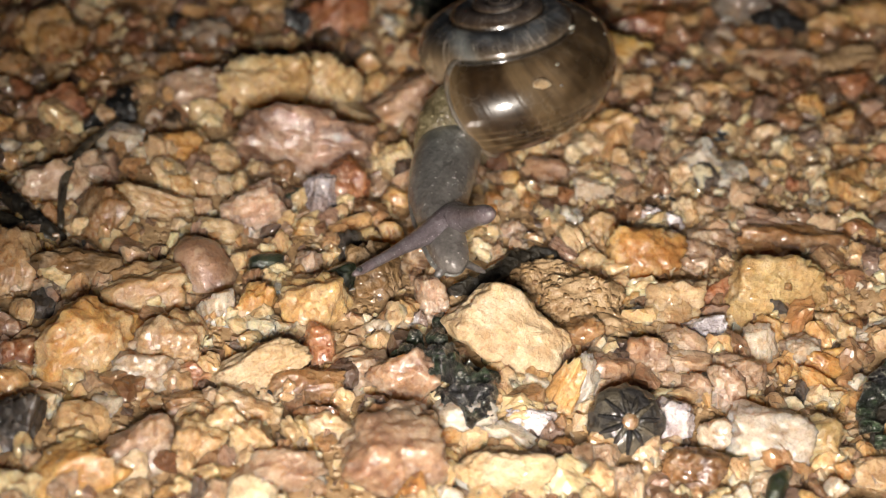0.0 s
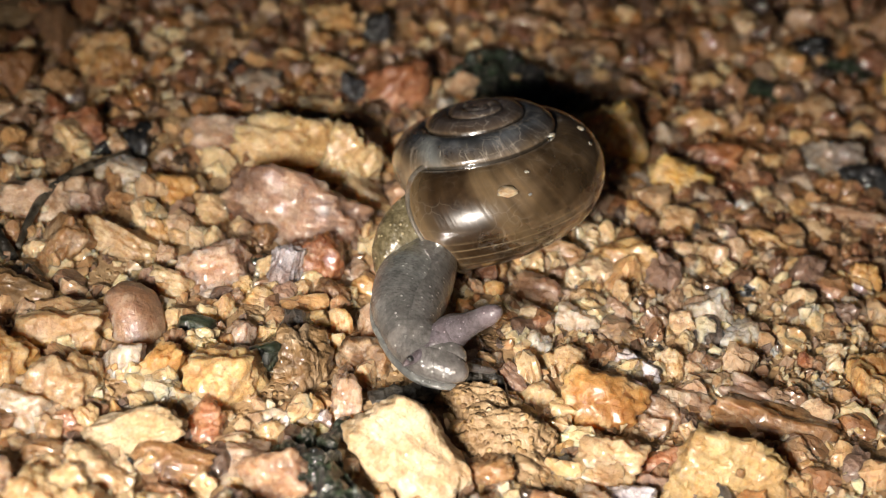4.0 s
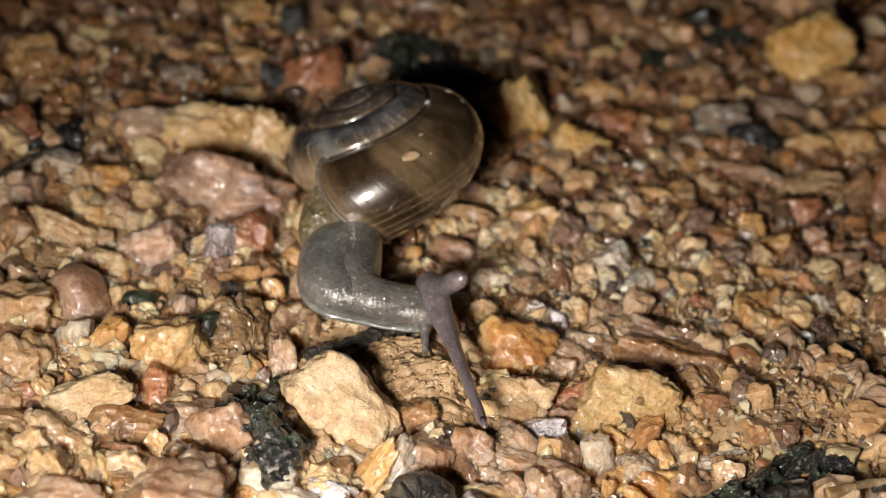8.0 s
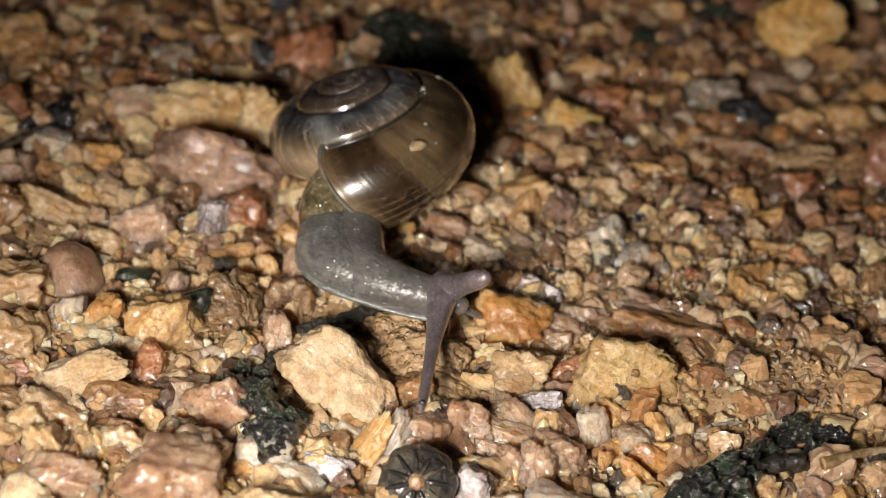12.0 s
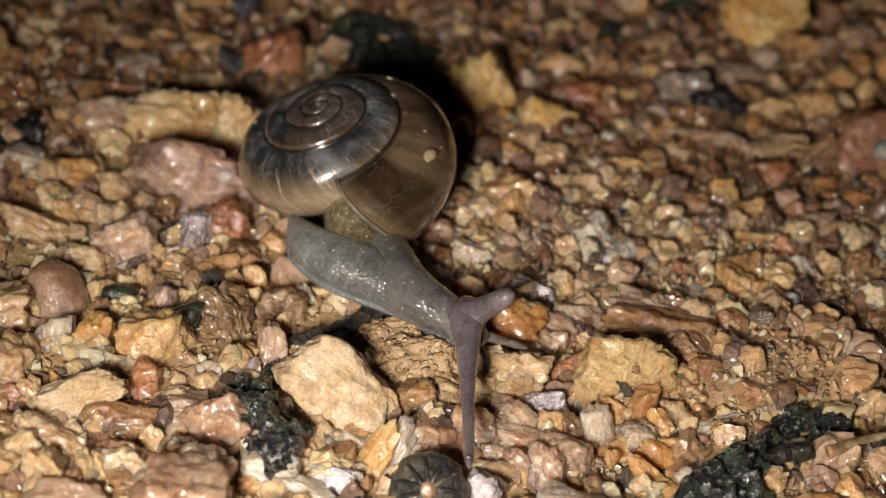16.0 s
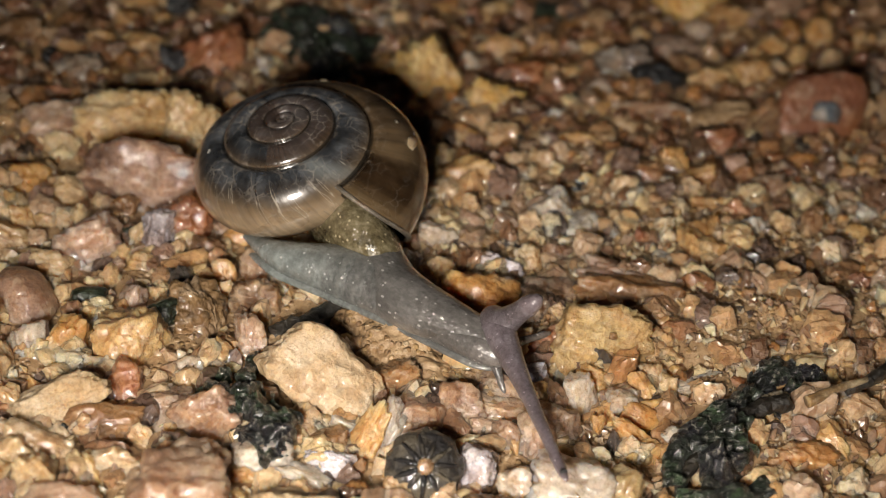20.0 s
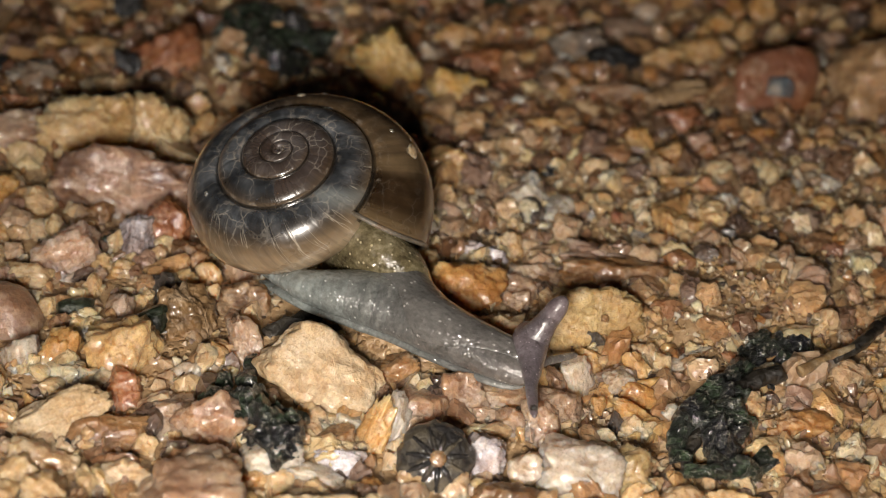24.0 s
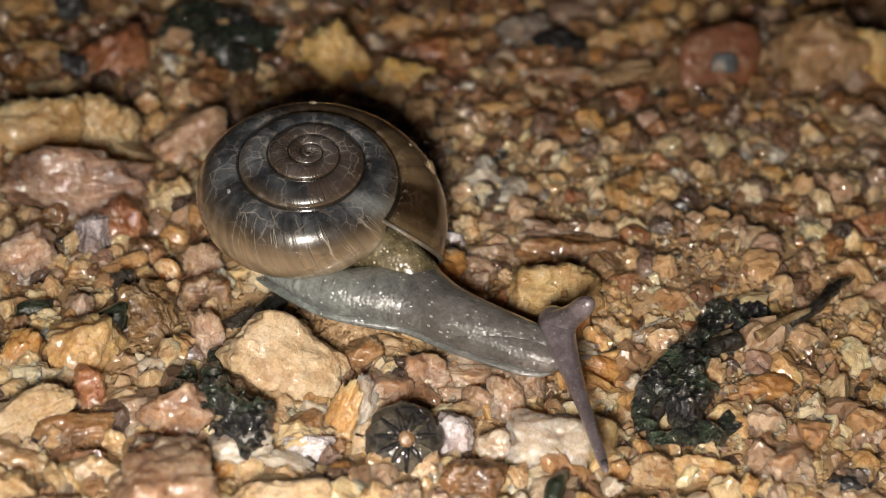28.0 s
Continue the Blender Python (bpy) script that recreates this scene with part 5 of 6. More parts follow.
def scrap(points, widths, seed, label, material=LEAF, crumple=0.4):
    """A crumpled, ragged strip of rotten leaf along the points, with its thickness."""
    m, n = 90, 22
    mid = [curve([Vector(p) for p in points], k / (m - 1)) for k in range(m)]
    wide = np.interp(np.linspace(0, len(widths) - 1, m), range(len(widths)), widths)
    up = Vector((0, -0.5, 0.86))
    rows, normals = [], []
    for k in range(m):
        along = (mid[min(k + 1, m - 1)] - mid[max(k - 1, 0)]).normalized()
        side = along.cross(up).normalized()
        for j in range(n):
            rows.append(np.array(mid[k]) + np.array(side) * wide[k] * (2 * j / (n - 1) - 1))
            normals.append(np.array(side.cross(along)))
    p, q = np.array(rows), np.array(normals)
    u = np.tile(np.linspace(-1, 1, n), m)
    w = np.repeat(wide, n)
    torn = 1 + 0.45 * rugged(p / 0.10, seed, 3)
    centre = np.repeat(np.array([c[:] for c in mid]), n, 0)
    p = centre + (p - centre) * torn[:, None]
    lift = crumple * w * (1.2 * (1 - 2 * np.abs(rugged(p / 0.16, seed + 3, 3))) + 0.8 * rugged(p / 0.05, seed + 7, 3)) - 0.5 * w * u**2
    p = p + q * np.clip(lift, -0.12, 0.14)[:, None]
    v = np.concatenate([p, p - q * 0.022])
    f, h = [], m * n
    for k in range(m - 1):
        for j in range(n - 1):
            a = k * n + j
            f += [(a, a + 1, a + n + 1, a + n), (h + a, h + a + n, h + a + n + 1, h + a + 1)]
    rim = [j for j in range(n)] + [k * n + n - 1 for k in range(1, m)] + [(m - 1) * n + j for j in range(n - 2, -1, -1)] + [k * n for k in range(m - 2, 0, -1)]
    f += [(a, h + a, h + b, b) for a, b in zip(rim, rim[1:] + rim[:1])]
    for c, r in zip(mid[::10], wide[::10]):
        SPOTS.append((c.x, c.y, 1.1 * r))
    return tagged(part("leaf_scrap", v, f, material), label, "leaf")


scrap([(0.48, 5.42, 0.10), (0.46, 5.22, 0.13), (0.48, 5.00, 0.16), (0.57, 4.76, 0.16), (0.68, 4.54, 0.11)], [0.04, 0.05, 0.12, 0.17, 0.08], 31, "crumpled rotten dark green leaf strip on the gravel")
scrap([(0.18, 5.02, 0.10), (0.28, 5.02, 0.15), (0.38, 4.98, 0.16), (0.48, 4.95, 0.15)], [0.04, 0.08, 0.09, 0.05], 32, "small blackened wet leaf lump beside a stone")
scrap([(0.31, 5.30, 0.07), (0.32, 5.20, 0.11), (0.34, 5.08, 0.12)], [0.02, 0.05, 0.05], 33, "black wet leaf scrap against a pale pebble")
scrap([(3.58, 5.52, 0.14), (3.33, 5.25, 0.19), (3.00, 4.93, 0.19), (2.82, 4.68, 0.17), (2.79, 4.52, 0.11)], [0.12, 0.07, 0.06, 0.06, 0.04], 34, "black curled edge of a rotten leaf", crumple=0.6)
scrap([(3.52, 5.42, 0.14), (3.30, 5.10, 0.15), (3.06, 4.80, 0.15), (3.08, 4.50, 0.11)], [0.10, 0.14, 0.16, 0.12], 35, "crumpled black rotten leaf with grey grains")
scrap([(2.79, 4.48, 0.10), (2.98, 4.42, 0.14), (3.16, 4.45, 0.14), (3.36, 4.60, 0.10)], [0.04, 0.06, 0.07, 0.04], 36, "thin black leaf edge lying on the gravel", crumple=0.6)
scrap([(3.42, 5.46, 0.16), (3.60, 5.42, 0.20), (3.67, 5.28, 0.18), (3.46, 5.10, 0.14)], [0.08, 0.11, 0.11, 0.06], 38, "black shrivelled leaf scrap round a twig")


scrap([(-0.05, 9.95, 0.06), (0.28, 9.50, 0.12), (0.55, 9.15, 0.12), (0.80, 8.80, 0.08)], [0.12, 0.18, 0.18, 0.12], 41, "black wet leaf litter behind the stones")
scrap([(0.20, 10.20, 0.06), (0.58, 9.75, 0.14), (0.95, 9.45, 0.10)], [0.10, 0.16, 0.10], 42, "black wet leaf litter between stones")


def stalk(name, points, radii, material, label, seed=1, rough=0.15):
    v, f = tube(points, radii, 10, seed, rough)
    return tagged(part(name, v, f, material), label, "twig")


stalk("twig", [(0.54, 5.62, 0.06), (0.79, 5.79, 0.08), (0.98, 5.96, 0.10), (1.17, 6.03, 0.08), (1.27, 5.87, 0.02)], [0.05, 0.065, 0.05, 0.04, 0.03], TWIG, "dark flattened rotten stalk under the snail", 3, 0.5)
stalk("twig", [(-1.92, 6.18, 0.05), (-1.96, 6.55, 0.16), (-1.90, 6.89, 0.20), (-1.77, 7.42, 0.10)], [0.02, 0.03, 0.03, 0.02], TWIG, "thin dark curved twig lying over pebbles", 4)
stalk("grass_stalk", [(-2.65, 6.72, 0.10), (-2.27, 6.40, 0.12), (-2.05, 6.18, 0.12), (-1.87, 6.07, 0.06)], [0.05, 0.06, 0.05, 0.03], TWIG, "grey-green dead grass stalk on the pebbles", 5, 0.3)
stalk("grass_stalk", [(-2.52, 6.29, 0.10), (-2.17, 6.14, 0.10), (-1.91, 6.03, 0.06)], [0.05, 0.05, 0.03], TWIG, "grey-green dead grass stalk on the pebbles", 6, 0.3)
stalk("twig", [(3.60, 5.10, 0.25), (3.74, 5.16, 0.28), (3.88, 5.24, 0.28), (4.06, 5.34, 0.26)], [0.035, 0.028, 0.022, 0.012], STRAW, "pale brown straw caught in rotten leaf", 7, 0.3)
stalk("twig", [(3.88, 5.26, 0.20), (4.06, 5.34, 0.26), (4.23, 5.50, 0.26), (4.45, 5.69, 0.21)], [0.025, 0.04, 0.045, 0.02], TWIG, "thin black twig pointing off the leaf scrap", 8, 0.3)
stalk("twig", [(2.81, 4.50, 0.00), (2.88, 4.66, 0.06), (3.06, 4.89, 0.10), (3.30, 5.09, 0.15), (3.52, 5.16, 0.18)], [0.03, 0.035, 0.045, 0.05, 0.05], TWIG, "dark wet stalk along the rotten leaf", 9, 0.4)
stalk("green_stalk", [(2.28, 4.28, 0.06), (2.20, 4.17, 0.08), (2.16, 4.08, 0.02)], [0.03, 0.055, 0.04], STONE["GRN"], "short glossy dark green stalk in the gravel", 10, 0.1)
stalk("root_thread", [(1.90, 5.03, 0.04), (1.94, 4.90, 0.07), (1.96, 4.99, 0.07), (1.99, 4.89, 0.05), (2.03, 5.02, 0.02)], [0.014, 0.014, 0.014, 0.014, 0.012], TWIG, "tiny curled black root thread on a stone", 11, 0.1)


def husk(x, y, z, size):
    """A round fibrous seed husk with ribs running out from a pale middle."""
    v, f = BALL[4]
    a = np.arctan2(v[:, 1], v[:, 0])
    ribs = 1 + 0.06 * np.abs(np.sin(a * 7)) * np.clip(1.2 - np.abs(v[:, 2]), 0, 1) + 0.08 * rugged(v * 4, 77, 3)
    thing = new("seed_husk")
    SPOTS.append((x, y, 1.1 * size))
    thing.matrix_world = at(x, y, z, pose(0, 0, 0, 40, 0, 0))
    tagged(thing, "round dark fibrous seed husk with a pale ribbed middle", "seed husk")
    part("husk_body", v * ribs[:, None] * (size, size, size * 0.55), f, FUR, thing)
    for k in range(11):
        c, s = math.cos(k * 0.571 + 0.1), math.sin(k * 0.571 + 0.1)
        tv, tf = tube([(0.15 * size * c, 0.15 * size * s, 0.54 * size), (0.45 * size * c, 0.45 * size * s, 0.52 * size), (0.85 * size * c, 0.85 * size * s, 0.34 * size)], [0.06 * size, 0.08 * size, 0.04 * size], 6, 80 + k, 0.3)
        part("rib", tv, tf, FUR, thing)
    bv, bf = BALL[3]
    part("core", bv * (0.24 * size, 0.24 * size, 0.14 * size) + (0, 0, 0.55 * size), bf, STONE["BRN"], thing, "small brown core")


husk(1.46, 4.57, 0.08, 0.20)


v, f = stone_shape(3, 0.4, 91, 0.1)
part("grey_patch", v * (0.12, 0.09, 0.07) + (0.0, 0.03, max(p.co.z for p in banded.data.vertices) / CM - 0.01), f, SLATE, banded, "blue-grey patch on the stone")
# a dark brown lump paints the shade of a small hollow
part("pit", v * (0.026, 0.024, 0.02) + (0.06, 0.05, max(p.co.z for p in pitted.data.vertices) / CM - 0.03), f, STONE["BRN"], pitted, "small dark brown spot in place of a shaded hollow")

# clods of wet sandy soil between the stones
clump(1.30, 5.59, 0.02, 0.27, 0.22, 0.12, 10, 60, SOIL, "soil_clod", "lump of damp sandy brown soil between stones", "soil clod", 0.22)
clump(1.12, 5.82, 0.02, 0.22, 0.15, 0.12, 0, 61, SOIL, "soil_clod", "lump of damp sandy brown soil between stones", "soil clod", 0.22)
clump(3.68, 6.20, -0.06, 0.42, 0.20, 0.12, -8, 62, SOIL, "soil_clod", "lump of damp sandy brown soil between stones", "soil clod", 0.22)
clump(3.96, 5.86, -0.06, 0.30, 0.20, 0.12, 0, 63, SOIL, "soil_clod", "lump of damp sandy brown soil between stones", "soil clod", 0.22)
clump(3.49, 6.60, -0.06, 0.30, 0.14, 0.12, 0, 64, SOIL, "soil_clod", "lump of damp sandy brown soil between stones", "soil clod", 0.22)
clump(2.96, 8.49, -0.06, 0.36, 0.18, 0.12, 0, 65, SOIL, "soil_clod", "lump of damp sandy brown soil between stones", "soil clod", 0.22)
clump(3.42, 5.93, -0.06, 0.40, 0.20, 0.12, -5, 66, SOIL, "soil_clod", "lump of damp sandy brown soil between stones", "soil clod", 0.22)
clump(2.72, 5.86, -0.06, 0.30, 0.15, 0.12, 10, 67, SOIL, "soil_clod", "lump of damp sandy brown soil between stones", "soil clod", 0.22)
clump(2.91, 7.83, -0.06, 0.36, 0.18, 0.12, 0, 68, SOIL, "soil_clod", "lump of damp sandy brown soil between stones", "soil clod", 0.22)
clump(4.25, 5.88, -0.06, 0.35, 0.18, 0.12, 5, 69, SOIL, "soil_clod", "lump of damp sandy brown soil between stones", "soil clod", 0.22)
clump(3.92, 8.71, -0.06, 0.50, 0.24, 0.12, 0, 70, SOIL, "soil_clod", "lump of damp sandy brown soil between stones", "soil clod", 0.22)
clump(1.77, 5.41, -0.06, 0.20, 0.12, 0.12, 0, 71, SOIL, "soil_clod", "lump of damp sandy brown soil between stones", "soil clod", 0.22)
clump(0.58, 5.56, -0.06, 0.20, 0.14, 0.12, 0, 72, SOIL, "soil_clod", "lump of damp sandy brown soil between stones", "soil clod", 0.22)
clump(1.49, 5.41, -0.06, 0.26, 0.16, 0.12, -20, 73, SOIL, "soil_clod", "lump of damp sandy brown soil between stones", "soil clod", 0.22)
clump(5.02, 7.16, -0.06, 0.40, 0.20, 0.12, 0, 74, SOIL, "soil_clod", "lump of damp sandy brown soil between stones", "soil clod", 0.22)

loose()
scatter()
gravel()


# ---- motion ----
TAIL_ROWS = [
    (0, 0.77, 7.51, 0.20),
    (1, 0.72, 7.33, 0.20),
    (2, 0.58, 7.16, 0.20),
    (3, 0.60, 7.07, 0.20),
    (5.5, 0.65, 7.00, 0.20),
    (6, 0.64, 7.06, 0.20),
    (7, 0.68, 7.02, 0.20),
    (8, 0.65, 7.01, 0.20),
    (9, 0.61, 6.99, 0.20),
    (10, 0.55, 7.00, 0.20),
    (11, 0.60, 6.98, 0.20),
    (12, 0.62, 6.99, 0.20),
    (14.5, 0.55, 6.87, 0.20),
    (16, 0.33, 6.70, 0.21),
    (17, 0.38, 6.55, 0.22),
    (18, 0.38, 6.58, 0.22),
    (19, 0.36, 6.45, 0.22),
    (20, 0.36, 6.34, 0.22),
    (21.5, 0.42, 6.24, 0.22),
    (23.5, 0.60, 6.04, 0.22),
    (25, 0.51, 6.01, 0.22),
    (26, 0.58, 5.99, 0.22),
    (27, 0.68, 6.01, 0.22),
    (28, 0.80, 5.96, 0.22),
]
BACK_ROWS = [
    (0, 0.55, 6.97, 0.30),
    (1, 0.57, 6.90, 0.30),
    (2, 0.54, 6.70, 0.30),
    (3, 0.51, 6.68, 0.30),
    (5.5, 0.55, 6.62, 0.30),
    (6, 0.56, 6.56, 0.30),
    (7, 0.55, 6.54, 0.30),
    (8, 0.52, 6.54, 0.30),
    (9, 0.48, 6.52, 0.30),
    (10, 0.47, 6.48, 0.30),
    (11, 0.52, 6.46, 0.30),
    (12, 0.54, 6.46, 0.30),
    (14.5, 0.53, 6.44, 0.30),
    (16, 0.54, 6.33, 0.28),
    (17, 0.61, 6.18, 0.26),
    (18, 0.59, 6.29, 0.26),
    (19, 0.60, 6.23, 0.26),
    (20, 0.61, 6.13, 0.26),
    (21.5, 0.67, 6.03, 0.26),
    (23.5, 0.83, 5.86, 0.26),
    (25, 0.88, 5.80, 0.26),
    (26, 0.95, 5.77, 0.26),
    (27, 1.02, 5.77, 0.26),
    (28, 1.16, 5.69, 0.26),
]
MID_ROWS = [
    (0, 0.44, 6.43, 0.30),
    (1, 0.44, 6.34, 0.30),
    (2, 0.51, 6.24, 0.30),
    (3, 0.54, 6.21, 0.30),
    (5.5, 0.53, 6.14, 0.30),
    (6, 0.53, 6.08, 0.30),
    (7, 0.57, 6.10, 0.30),
    (8, 0.57, 6.11, 0.30),
    (9, 0.54, 6.12, 0.30),
    (10, 0.52, 6.11, 0.30),
    (11, 0.57, 6.11, 0.30),
    (12, 0.62, 6.13, 0.30),
    (14.5, 0.62, 6.21, 0.30),
    (16, 0.89, 6.17, 0.26),
    (17, 0.98, 6.02, 0.24),
    (18, 0.96, 6.12, 0.24),
    (19, 0.97, 6.06, 0.24),
    (20, 1.01, 6.02, 0.24),
    (21.5, 1.05, 5.92, 0.24),
    (23.5, 1.21, 5.74, 0.24),
    (25, 1.31, 5.68, 0.24),
    (26, 1.34, 5.66, 0.24),
    (27, 1.45, 5.65, 0.24),
    (28, 1.59, 5.60, 0.24),
]
NECK_ROWS = [
    (0, 0.47, 6.06, 0.26),
    (1, 0.51, 6.00, 0.26),
    (2, 0.61, 5.91, 0.26),
    (3, 0.67, 5.93, 0.26),
    (5.5, 0.77, 5.93, 0.26),
    (6, 0.81, 5.95, 0.26),
    (7, 0.91, 6.00, 0.26),
    (8, 0.90, 6.05, 0.26),
    (9, 0.89, 6.04, 0.26),
    (10, 0.91, 6.00, 0.26),
    (11, 0.99, 5.99, 0.26),
    (12, 1.01, 6.00, 0.26),
    (14.5, 1.09, 6.00, 0.26),
    (16, 1.27, 5.98, 0.25),
    (17, 1.38, 5.85, 0.24),
    (18, 1.36, 5.93, 0.24),
    (19, 1.36, 5.81, 0.24),
    (20, 1.39, 5.75, 0.24),
    (21.5, 1.44, 5.66, 0.24),
    (23.5, 1.56, 5.44, 0.24),
    (25, 1.65, 5.40, 0.24),
    (26, 1.71, 5.36, 0.24),
    (27, 1.78, 5.35, 0.24),
    (28, 1.92, 5.31, 0.24),
]
HEAD_ROWS = [
    (0, 0.53, 5.75, 0.26),
    (1, 0.60, 5.75, 0.26),
    (2, 0.74, 5.70, 0.26),
    (3, 0.82, 5.78, 0.26),
    (5.5, 1.01, 5.89, 0.26),
    (6, 1.04, 5.91, 0.26),
    (7, 1.17, 6.05, 0.26),
    (8, 1.19, 6.04, 0.26),
    (9, 1.21, 6.02, 0.26),
    (10, 1.24, 5.98, 0.26),
    (11, 1.36, 5.92, 0.26),
    (12, 1.38, 5.93, 0.26),
    (14.5, 1.51, 5.83, 0.26),
    (16, 1.56, 5.74, 0.25),
    (17, 1.73, 5.68, 0.24),
    (18, 1.71, 5.74, 0.24),
    (19, 1.73, 5.58, 0.24),
    (20, 1.82, 5.39, 0.24),
    (21.5, 1.86, 5.26, 0.24),
    (23.5, 1.90, 5.18, 0.24),
    (25, 2.06, 5.07, 0.24),
    (26, 2.10, 5.11, 0.24),
    (27, 2.13, 5.07, 0.24),
    (28, 2.29, 5.03, 0.24),
]
ROOT_ROWS = [
    (0, 0.53, 6.01, 0.34),
    (1, 0.59, 6.02, 0.34),
    (2, 0.66, 5.98, 0.34),
    (3, 0.78, 6.00, 0.34),
    (5.5, 0.97, 6.04, 0.34),
    (6, 1.02, 6.06, 0.34),
    (7, 1.10, 6.16, 0.34),
    (8, 1.21, 6.15, 0.34),
    (9, 1.28, 6.08, 0.34),
    (10, 1.30, 6.07, 0.34),
    (11, 1.39, 6.03, 0.34),
    (12, 1.35, 5.93, 0.34),
    (14.5, 1.52, 5.90, 0.34),
    (16, 1.54, 5.75, 0.34),
    (17, 1.67, 5.71, 0.34),
    (18, 1.67, 5.69, 0.34),
    (19, 1.71, 5.55, 0.34),
    (20, 1.85, 5.48, 0.34),
    (21.5, 1.92, 5.40, 0.34),
    (23.5, 2.00, 5.26, 0.34),
    (25, 2.10, 5.19, 0.34),
    (26, 2.19, 5.23, 0.34),
    (27, 2.30, 5.22, 0.34),
    (28, 2.39, 5.15, 0.34),
]
RIGHT_ROWS = [
    (0, 0.73, 5.71, 0.62),
    (1, 0.83, 5.79, 0.62),
    (2, 0.94, 5.83, 0.62),
    (3, 1.03, 5.89, 0.62),
    (5.5, 1.20, 6.01, 0.62),
    (6, 1.22, 6.02, 0.62),
    (7, 1.30, 6.07, 0.62),
    (8, 1.40, 5.96, 0.62),
    (9, 1.48, 5.93, 0.62),
    (10, 1.54, 5.82, 0.62),
    (11, 1.57, 5.87, 0.62),
    (12, 1.60, 5.76, 0.62),
    (14.5, 1.73, 5.77, 0.62),
    (16, 1.76, 5.64, 0.62),
    (17, 1.83, 5.71, 0.62),
    (18, 1.90, 5.53, 0.62),
    (19, 1.94, 5.32, 0.62),
    (20, 2.04, 5.39, 0.62),
    (21.5, 2.09, 5.26, 0.62),
    (23.5, 2.15, 5.24, 0.62),
    (25, 2.26, 5.28, 0.62),
    (26, 2.34, 5.19, 0.62),
    (27, 2.43, 5.07, 0.62),
    (28, 2.51, 5.01, 0.62),
]
LEFT_ROWS = [
    (0, -0.03, 5.52, 0.30),
    (1, 0.29, 5.15, 0.30),
    (2, 0.69, 5.16, 0.30),
    (3, 0.59, 5.84, 0.30),
    (5.5, 1.18, 5.40, 0.30),
    (6, 1.34, 5.31, 0.30),
    (7, 1.42, 5.51, 0.30),
    (8, 1.70, 5.09, 0.30),
    (9, 1.58, 5.04, 0.30),
    (10, 1.57, 5.32, 0.30),
    (11, 1.63, 5.61, 0.30),
    (12, 1.40, 4.92, 0.30),
    (14.5, 2.04, 5.03, 0.30),
    (16, 1.65, 4.60, 0.30),
    (17, 1.88, 4.66, 0.30),
    (18, 1.42, 4.70, 0.30),
    (19, 1.63, 4.56, 0.30),
    (20, 2.16, 4.35, 0.30),
    (21.5, 2.03, 4.22, 0.30),
    (23.5, 1.94, 4.62, 0.30),
    (25, 2.16, 4.76, 0.30),
    (26, 2.21, 4.59, 0.30),
    (27, 2.24, 4.30, 0.30),
    (28, 2.41, 4.07, 0.30),
]
LOW_ROWS = [
    (0, 0.39, 5.64, 0.10),
    (1, 0.59, 5.63, 0.10),
    (2, 0.73, 5.56, 0.10),
    (3, 0.87, 5.75, 0.10),
    (5.5, 0.99, 5.87, 0.10),
    (6, 1.03, 5.89, 0.10),
    (7, 1.25, 5.71, 0.10),
    (8, 1.26, 5.76, 0.10),
    (9, 1.26, 5.73, 0.10),
    (10, 1.29, 5.65, 0.10),
    (11, 1.40, 5.58, 0.10),
    (12, 1.41, 5.83, 0.10),
    (14.5, 1.64, 5.47, 0.10),
    (16, 1.70, 5.66, 0.10),
    (17, 1.78, 5.59, 0.10),
    (18, 1.74, 5.31, 0.10),
    (19, 1.76, 5.24, 0.10),
    (20, 1.90, 5.22, 0.10),
    (21.5, 1.91, 5.09, 0.10),
    (23.5, 1.99, 5.22, 0.10),
    (25, 2.13, 4.97, 0.10),
    (26, 2.15, 5.07, 0.10),
    (27, 2.20, 5.04, 0.10),
    (28, 2.36, 5.04, 0.10),
]
SIDE_ROWS = [
    (0, 0.72, 5.75, 0.16),
    (1, 0.80, 5.81, 0.16),
    (2, 0.89, 5.88, 0.16),
    (3, 1.04, 5.96, 0.16),
    (5.5, 1.24, 6.03, 0.16),
    (6, 1.28, 6.04, 0.16),
    (7, 1.30, 6.05, 0.16),
    (8, 1.35, 5.99, 0.16),
    (9, 1.35, 5.90, 0.16),
    (10, 1.43, 5.91, 0.16),
    (11, 1.52, 5.84, 0.16),
    (12, 1.59, 5.97, 0.16),
    (14.5, 1.80, 6.13, 0.16),
    (16, 1.90, 5.76, 0.16),
    (17, 1.95, 5.80, 0.16),
    (18, 2.08, 5.77, 0.16),
    (19, 2.04, 5.44, 0.16),
    (20, 2.18, 5.68, 0.16),
    (21.5, 2.19, 5.39, 0.16),
    (23.5, 2.33, 5.34, 0.16),
    (25, 2.32, 5.35, 0.16),
    (26, 2.37, 5.29, 0.16),
    (27, 2.45, 5.15, 0.16),
    (28, 2.58, 5.09, 0.16),
]
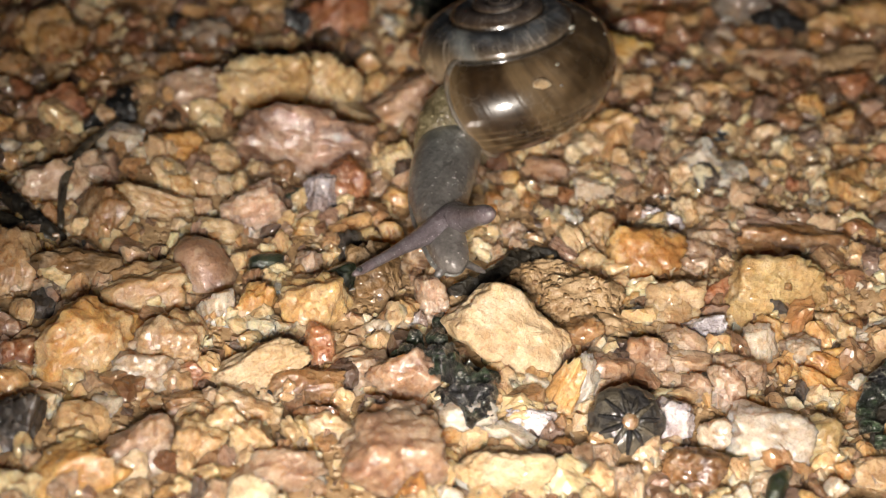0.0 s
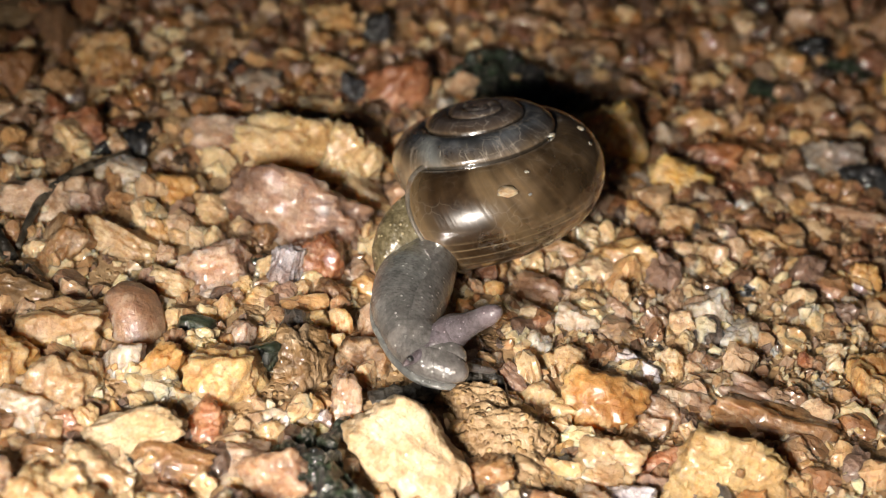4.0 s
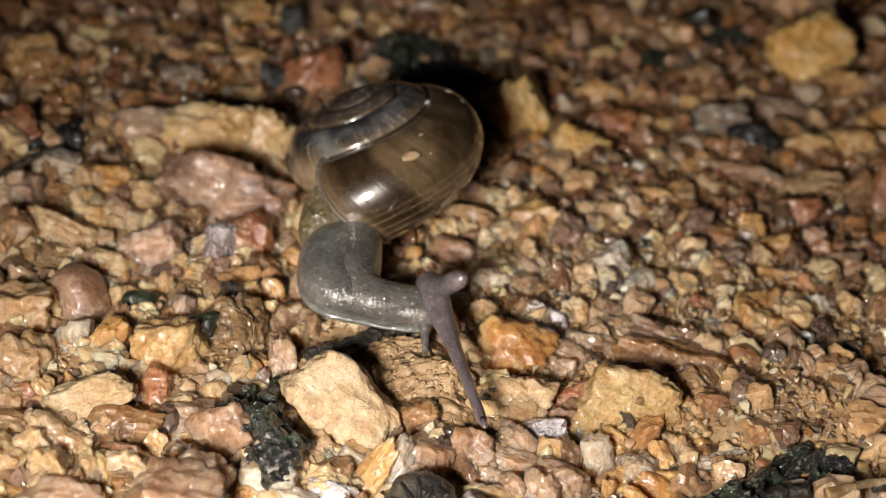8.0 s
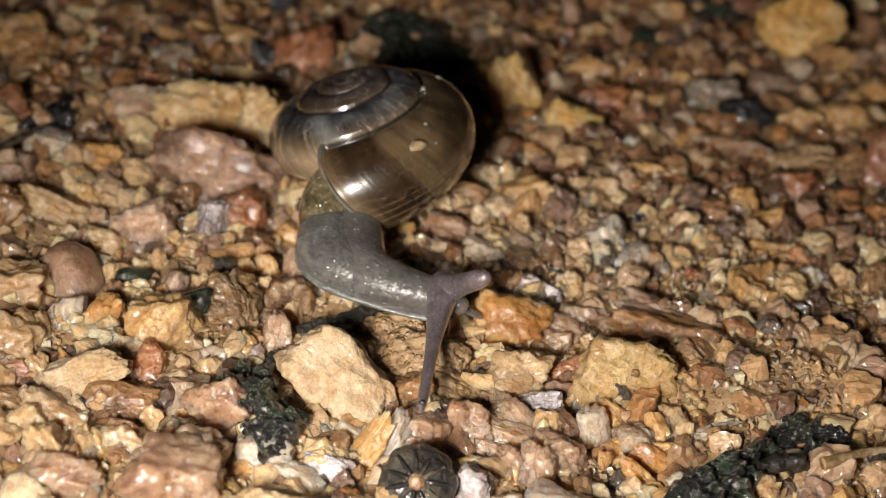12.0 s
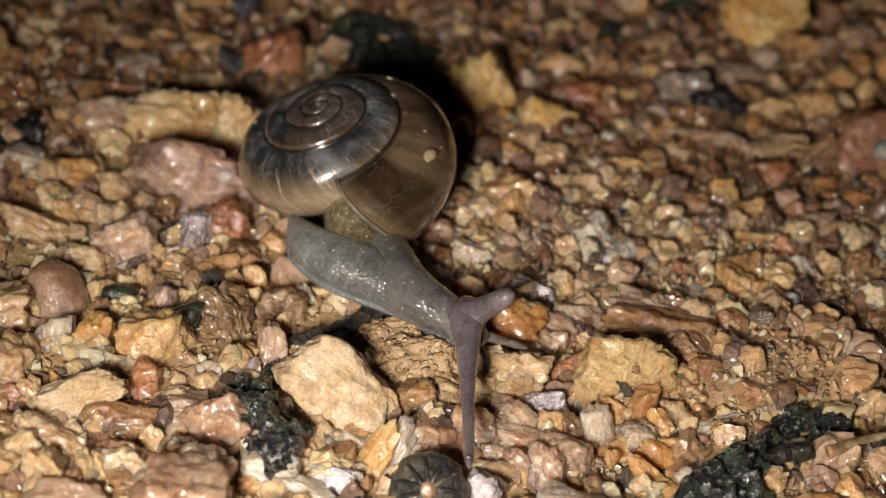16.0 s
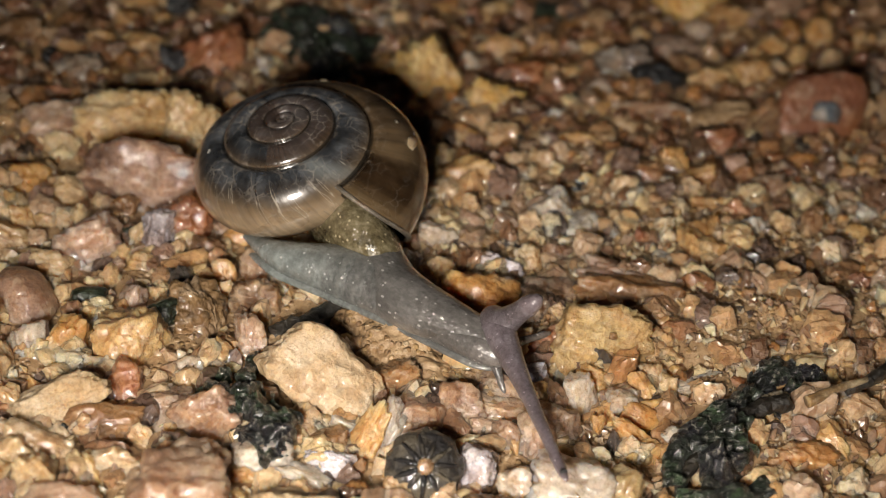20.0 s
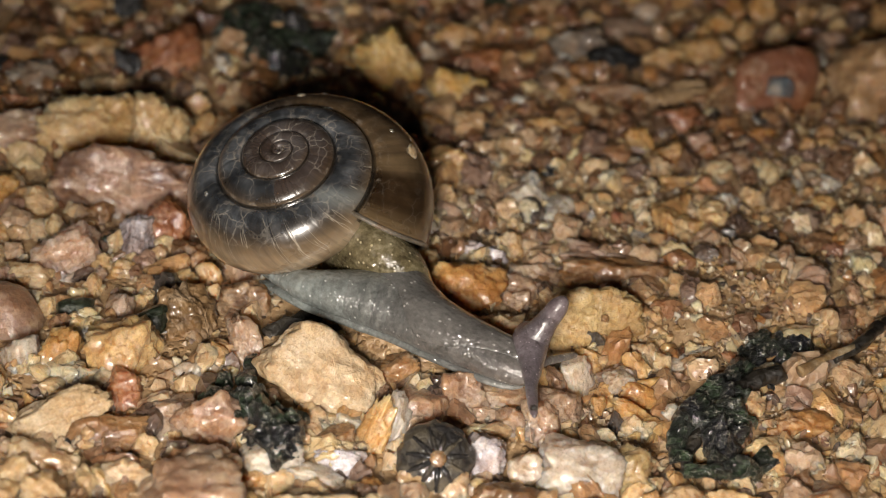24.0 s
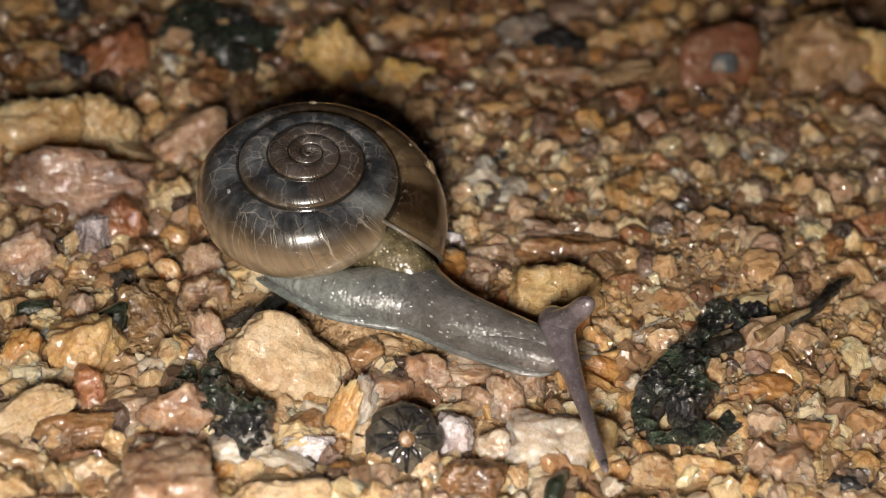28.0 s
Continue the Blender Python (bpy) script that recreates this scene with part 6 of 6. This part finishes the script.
SHELL_A = [
    (0, 0.876, 7.747, 0.963, 0.181, -0.045, -1.895),
    (1, 0.802, 7.740, 0.916, 0.219, -0.094, -1.864),
    (2, 0.736, 7.738, 0.900, 0.196, -0.070, -1.791),
    (3, 0.630, 7.694, 0.899, 0.312, -0.073, -1.797),
    (5.5, 0.542, 7.563, 0.911, 0.299, -0.109, -1.666),
    (6, 0.485, 7.529, 0.904, 0.353, -0.116, -1.625),
    (7, 0.389, 7.469, 0.893, 0.450, -0.127, -1.579),
    (8, 0.366, 7.511, 0.858, 0.437, -0.143, -1.552),
    (9, 0.331, 7.397, 0.897, 0.465, -0.150, -1.485),
    (10, 0.343, 7.382, 0.891, 0.428, -0.146, -1.438),
    (11, 0.398, 7.335, 0.905, 0.335, -0.129, -1.379),
    (12, 0.405, 7.325, 0.895, 0.322, -0.134, -1.405),
]
SHELL_B = [
    (14.5, 0.436, 7.116, 0.922, 0.283, -0.109, -1.110),
    (16, 0.393, 7.070, 0.879, 0.329, -0.072, -0.970),
    (17, 0.406, 6.964, 0.901, 0.303, -0.118, -0.902),
    (18, 0.409, 6.928, 0.888, 0.286, -0.140, -0.830),
    (19, 0.436, 6.818, 0.884, 0.284, -0.138, -0.704),
    (20, 0.479, 6.717, 0.912, 0.280, -0.090, -0.619),
    (21.5, 0.511, 6.621, 0.900, 0.296, -0.112, -0.581),
    (23.5, 0.562, 6.407, 0.900, 0.382, -0.108, -0.528),
    (25, 0.690, 6.253, 0.948, 0.355, -0.037, -0.456),
    (26, 0.786, 6.209, 0.938, 0.348, -0.017, -0.454),
    (27, 0.927, 6.252, 0.923, 0.284, 0.032, -0.446),
    (28, 1.043, 6.136, 0.954, 0.247, 0.073, -0.406),
]
MOUTH_ROWS = [
    (0, 0.60, 7.07, 0.27),
    (1, 0.60, 7.00, 0.27),
    (2, 0.56, 6.85, 0.26),
    (3, 0.53, 6.83, 0.26),
    (5.5, 0.59, 6.95, 0.31),
    (6, 0.58, 6.91, 0.31),
    (7, 0.57, 6.86, 0.33),
    (8, 0.56, 6.90, 0.30),
    (9, 0.58, 6.79, 0.35),
    (10, 0.60, 6.79, 0.33),
    (11, 0.64, 6.75, 0.32),
    (12, 0.62, 6.74, 0.31),
    (14.5, 0.79, 6.62, 0.32),
    (16, 0.82, 6.65, 0.26),
    (17, 0.87, 6.55, 0.31),
    (18, 0.90, 6.54, 0.31),
    (19, 0.97, 6.49, 0.30),
    (20, 1.02, 6.45, 0.30),
    (21.5, 1.08, 6.37, 0.30),
    (23.5, 1.16, 6.23, 0.31),
    (25, 1.26, 6.12, 0.31),
    (26, 1.35, 6.08, 0.29),
    (27, 1.45, 6.11, 0.24),
    (28, 1.54, 6.00, 0.25),
]


def crawl(pieces, paths, start=0.0, end=0.0, drop=0.0):
    """Strings the pieces along the line through the control points of each moment."""
    tracks = [[] for _ in pieces]
    for rows in zip(*paths):
        t = rows[0][0]
        points = [Vector(r[1:]) for r in rows]
        fine = [curve(points, k / 80) for k in range(81)]
        run = [0.0]
        for a, b in zip(fine, fine[1:]):
            run.append(run[-1] + (b - a).length)
        for k, piece in enumerate(tracks):
            want = start + max(run[-1] - start - end, 0.02) * k / (len(pieces) - 1)
            j = min(max(int(np.searchsorted(run, want)), 1), 80)
            s = (want - run[j - 1]) / max(run[j] - run[j - 1], 1e-9)
            p = fine[j - 1].lerp(fine[j], s)
            q = (fine[min(j + 2, 80)] - fine[max(j - 3, 0)]).to_track_quat("X", "Z")
            piece.append((t, Matrix.Translation((p - Vector((0, 0, drop))) * CM) @ q.to_matrix().to_4x4()))
    for piece, rows in zip(pieces, tracks):
        walk(piece, rows)


def motions():
    walk(shell, [(t, at(x, y, z, Euler((rx, ry, rz)).to_matrix().to_4x4())) for t, x, y, z, rx, ry, rz in SHELL_A + SHELL_B])
    crawl(body, (TAIL_ROWS, BACK_ROWS, MID_ROWS, NECK_ROWS, HEAD_ROWS), 0.1, 0.1)
    crawl(foot, (TAIL_ROWS, BACK_ROWS, MID_ROWS, NECK_ROWS, HEAD_ROWS), 0.12, 0.16, 0.085)
    bend = []
    for (t, *m), (_, *d), (_, *n), (_, *h) in zip(MOUTH_ROWS, MID_ROWS, NECK_ROWS, HEAD_ROWS):
        straight = 0.25 * (Vector(m) + Vector(h)) + 0.5 * Vector(n)
        share = min(max((t - 12) / 8, 0.12), 0.32)
        bend.append((t, *(share * straight + (1 - share) * (0.55 * Vector(d) + 0.45 * Vector(n)))))
    brow = [(t, *(0.6 * Vector(h) + 0.4 * Vector(r))) for (t, *h), (_, *r) in zip(HEAD_ROWS, ROOT_ROWS)]
    crawl(neck, (MOUTH_ROWS, bend, brow), 0.0, 0.10)
    crawl(horns["right"], (ROOT_ROWS, RIGHT_ROWS), 0, 0.09)
    crawl(horns["left"], (ROOT_ROWS, LEFT_ROWS), 0, 0.12)
    crawl(horns["low"], (HEAD_ROWS, LOW_ROWS), 0, 0.06)
    crawl(horns["side"], (HEAD_ROWS, SIDE_ROWS), 0, 0.06)


motions()
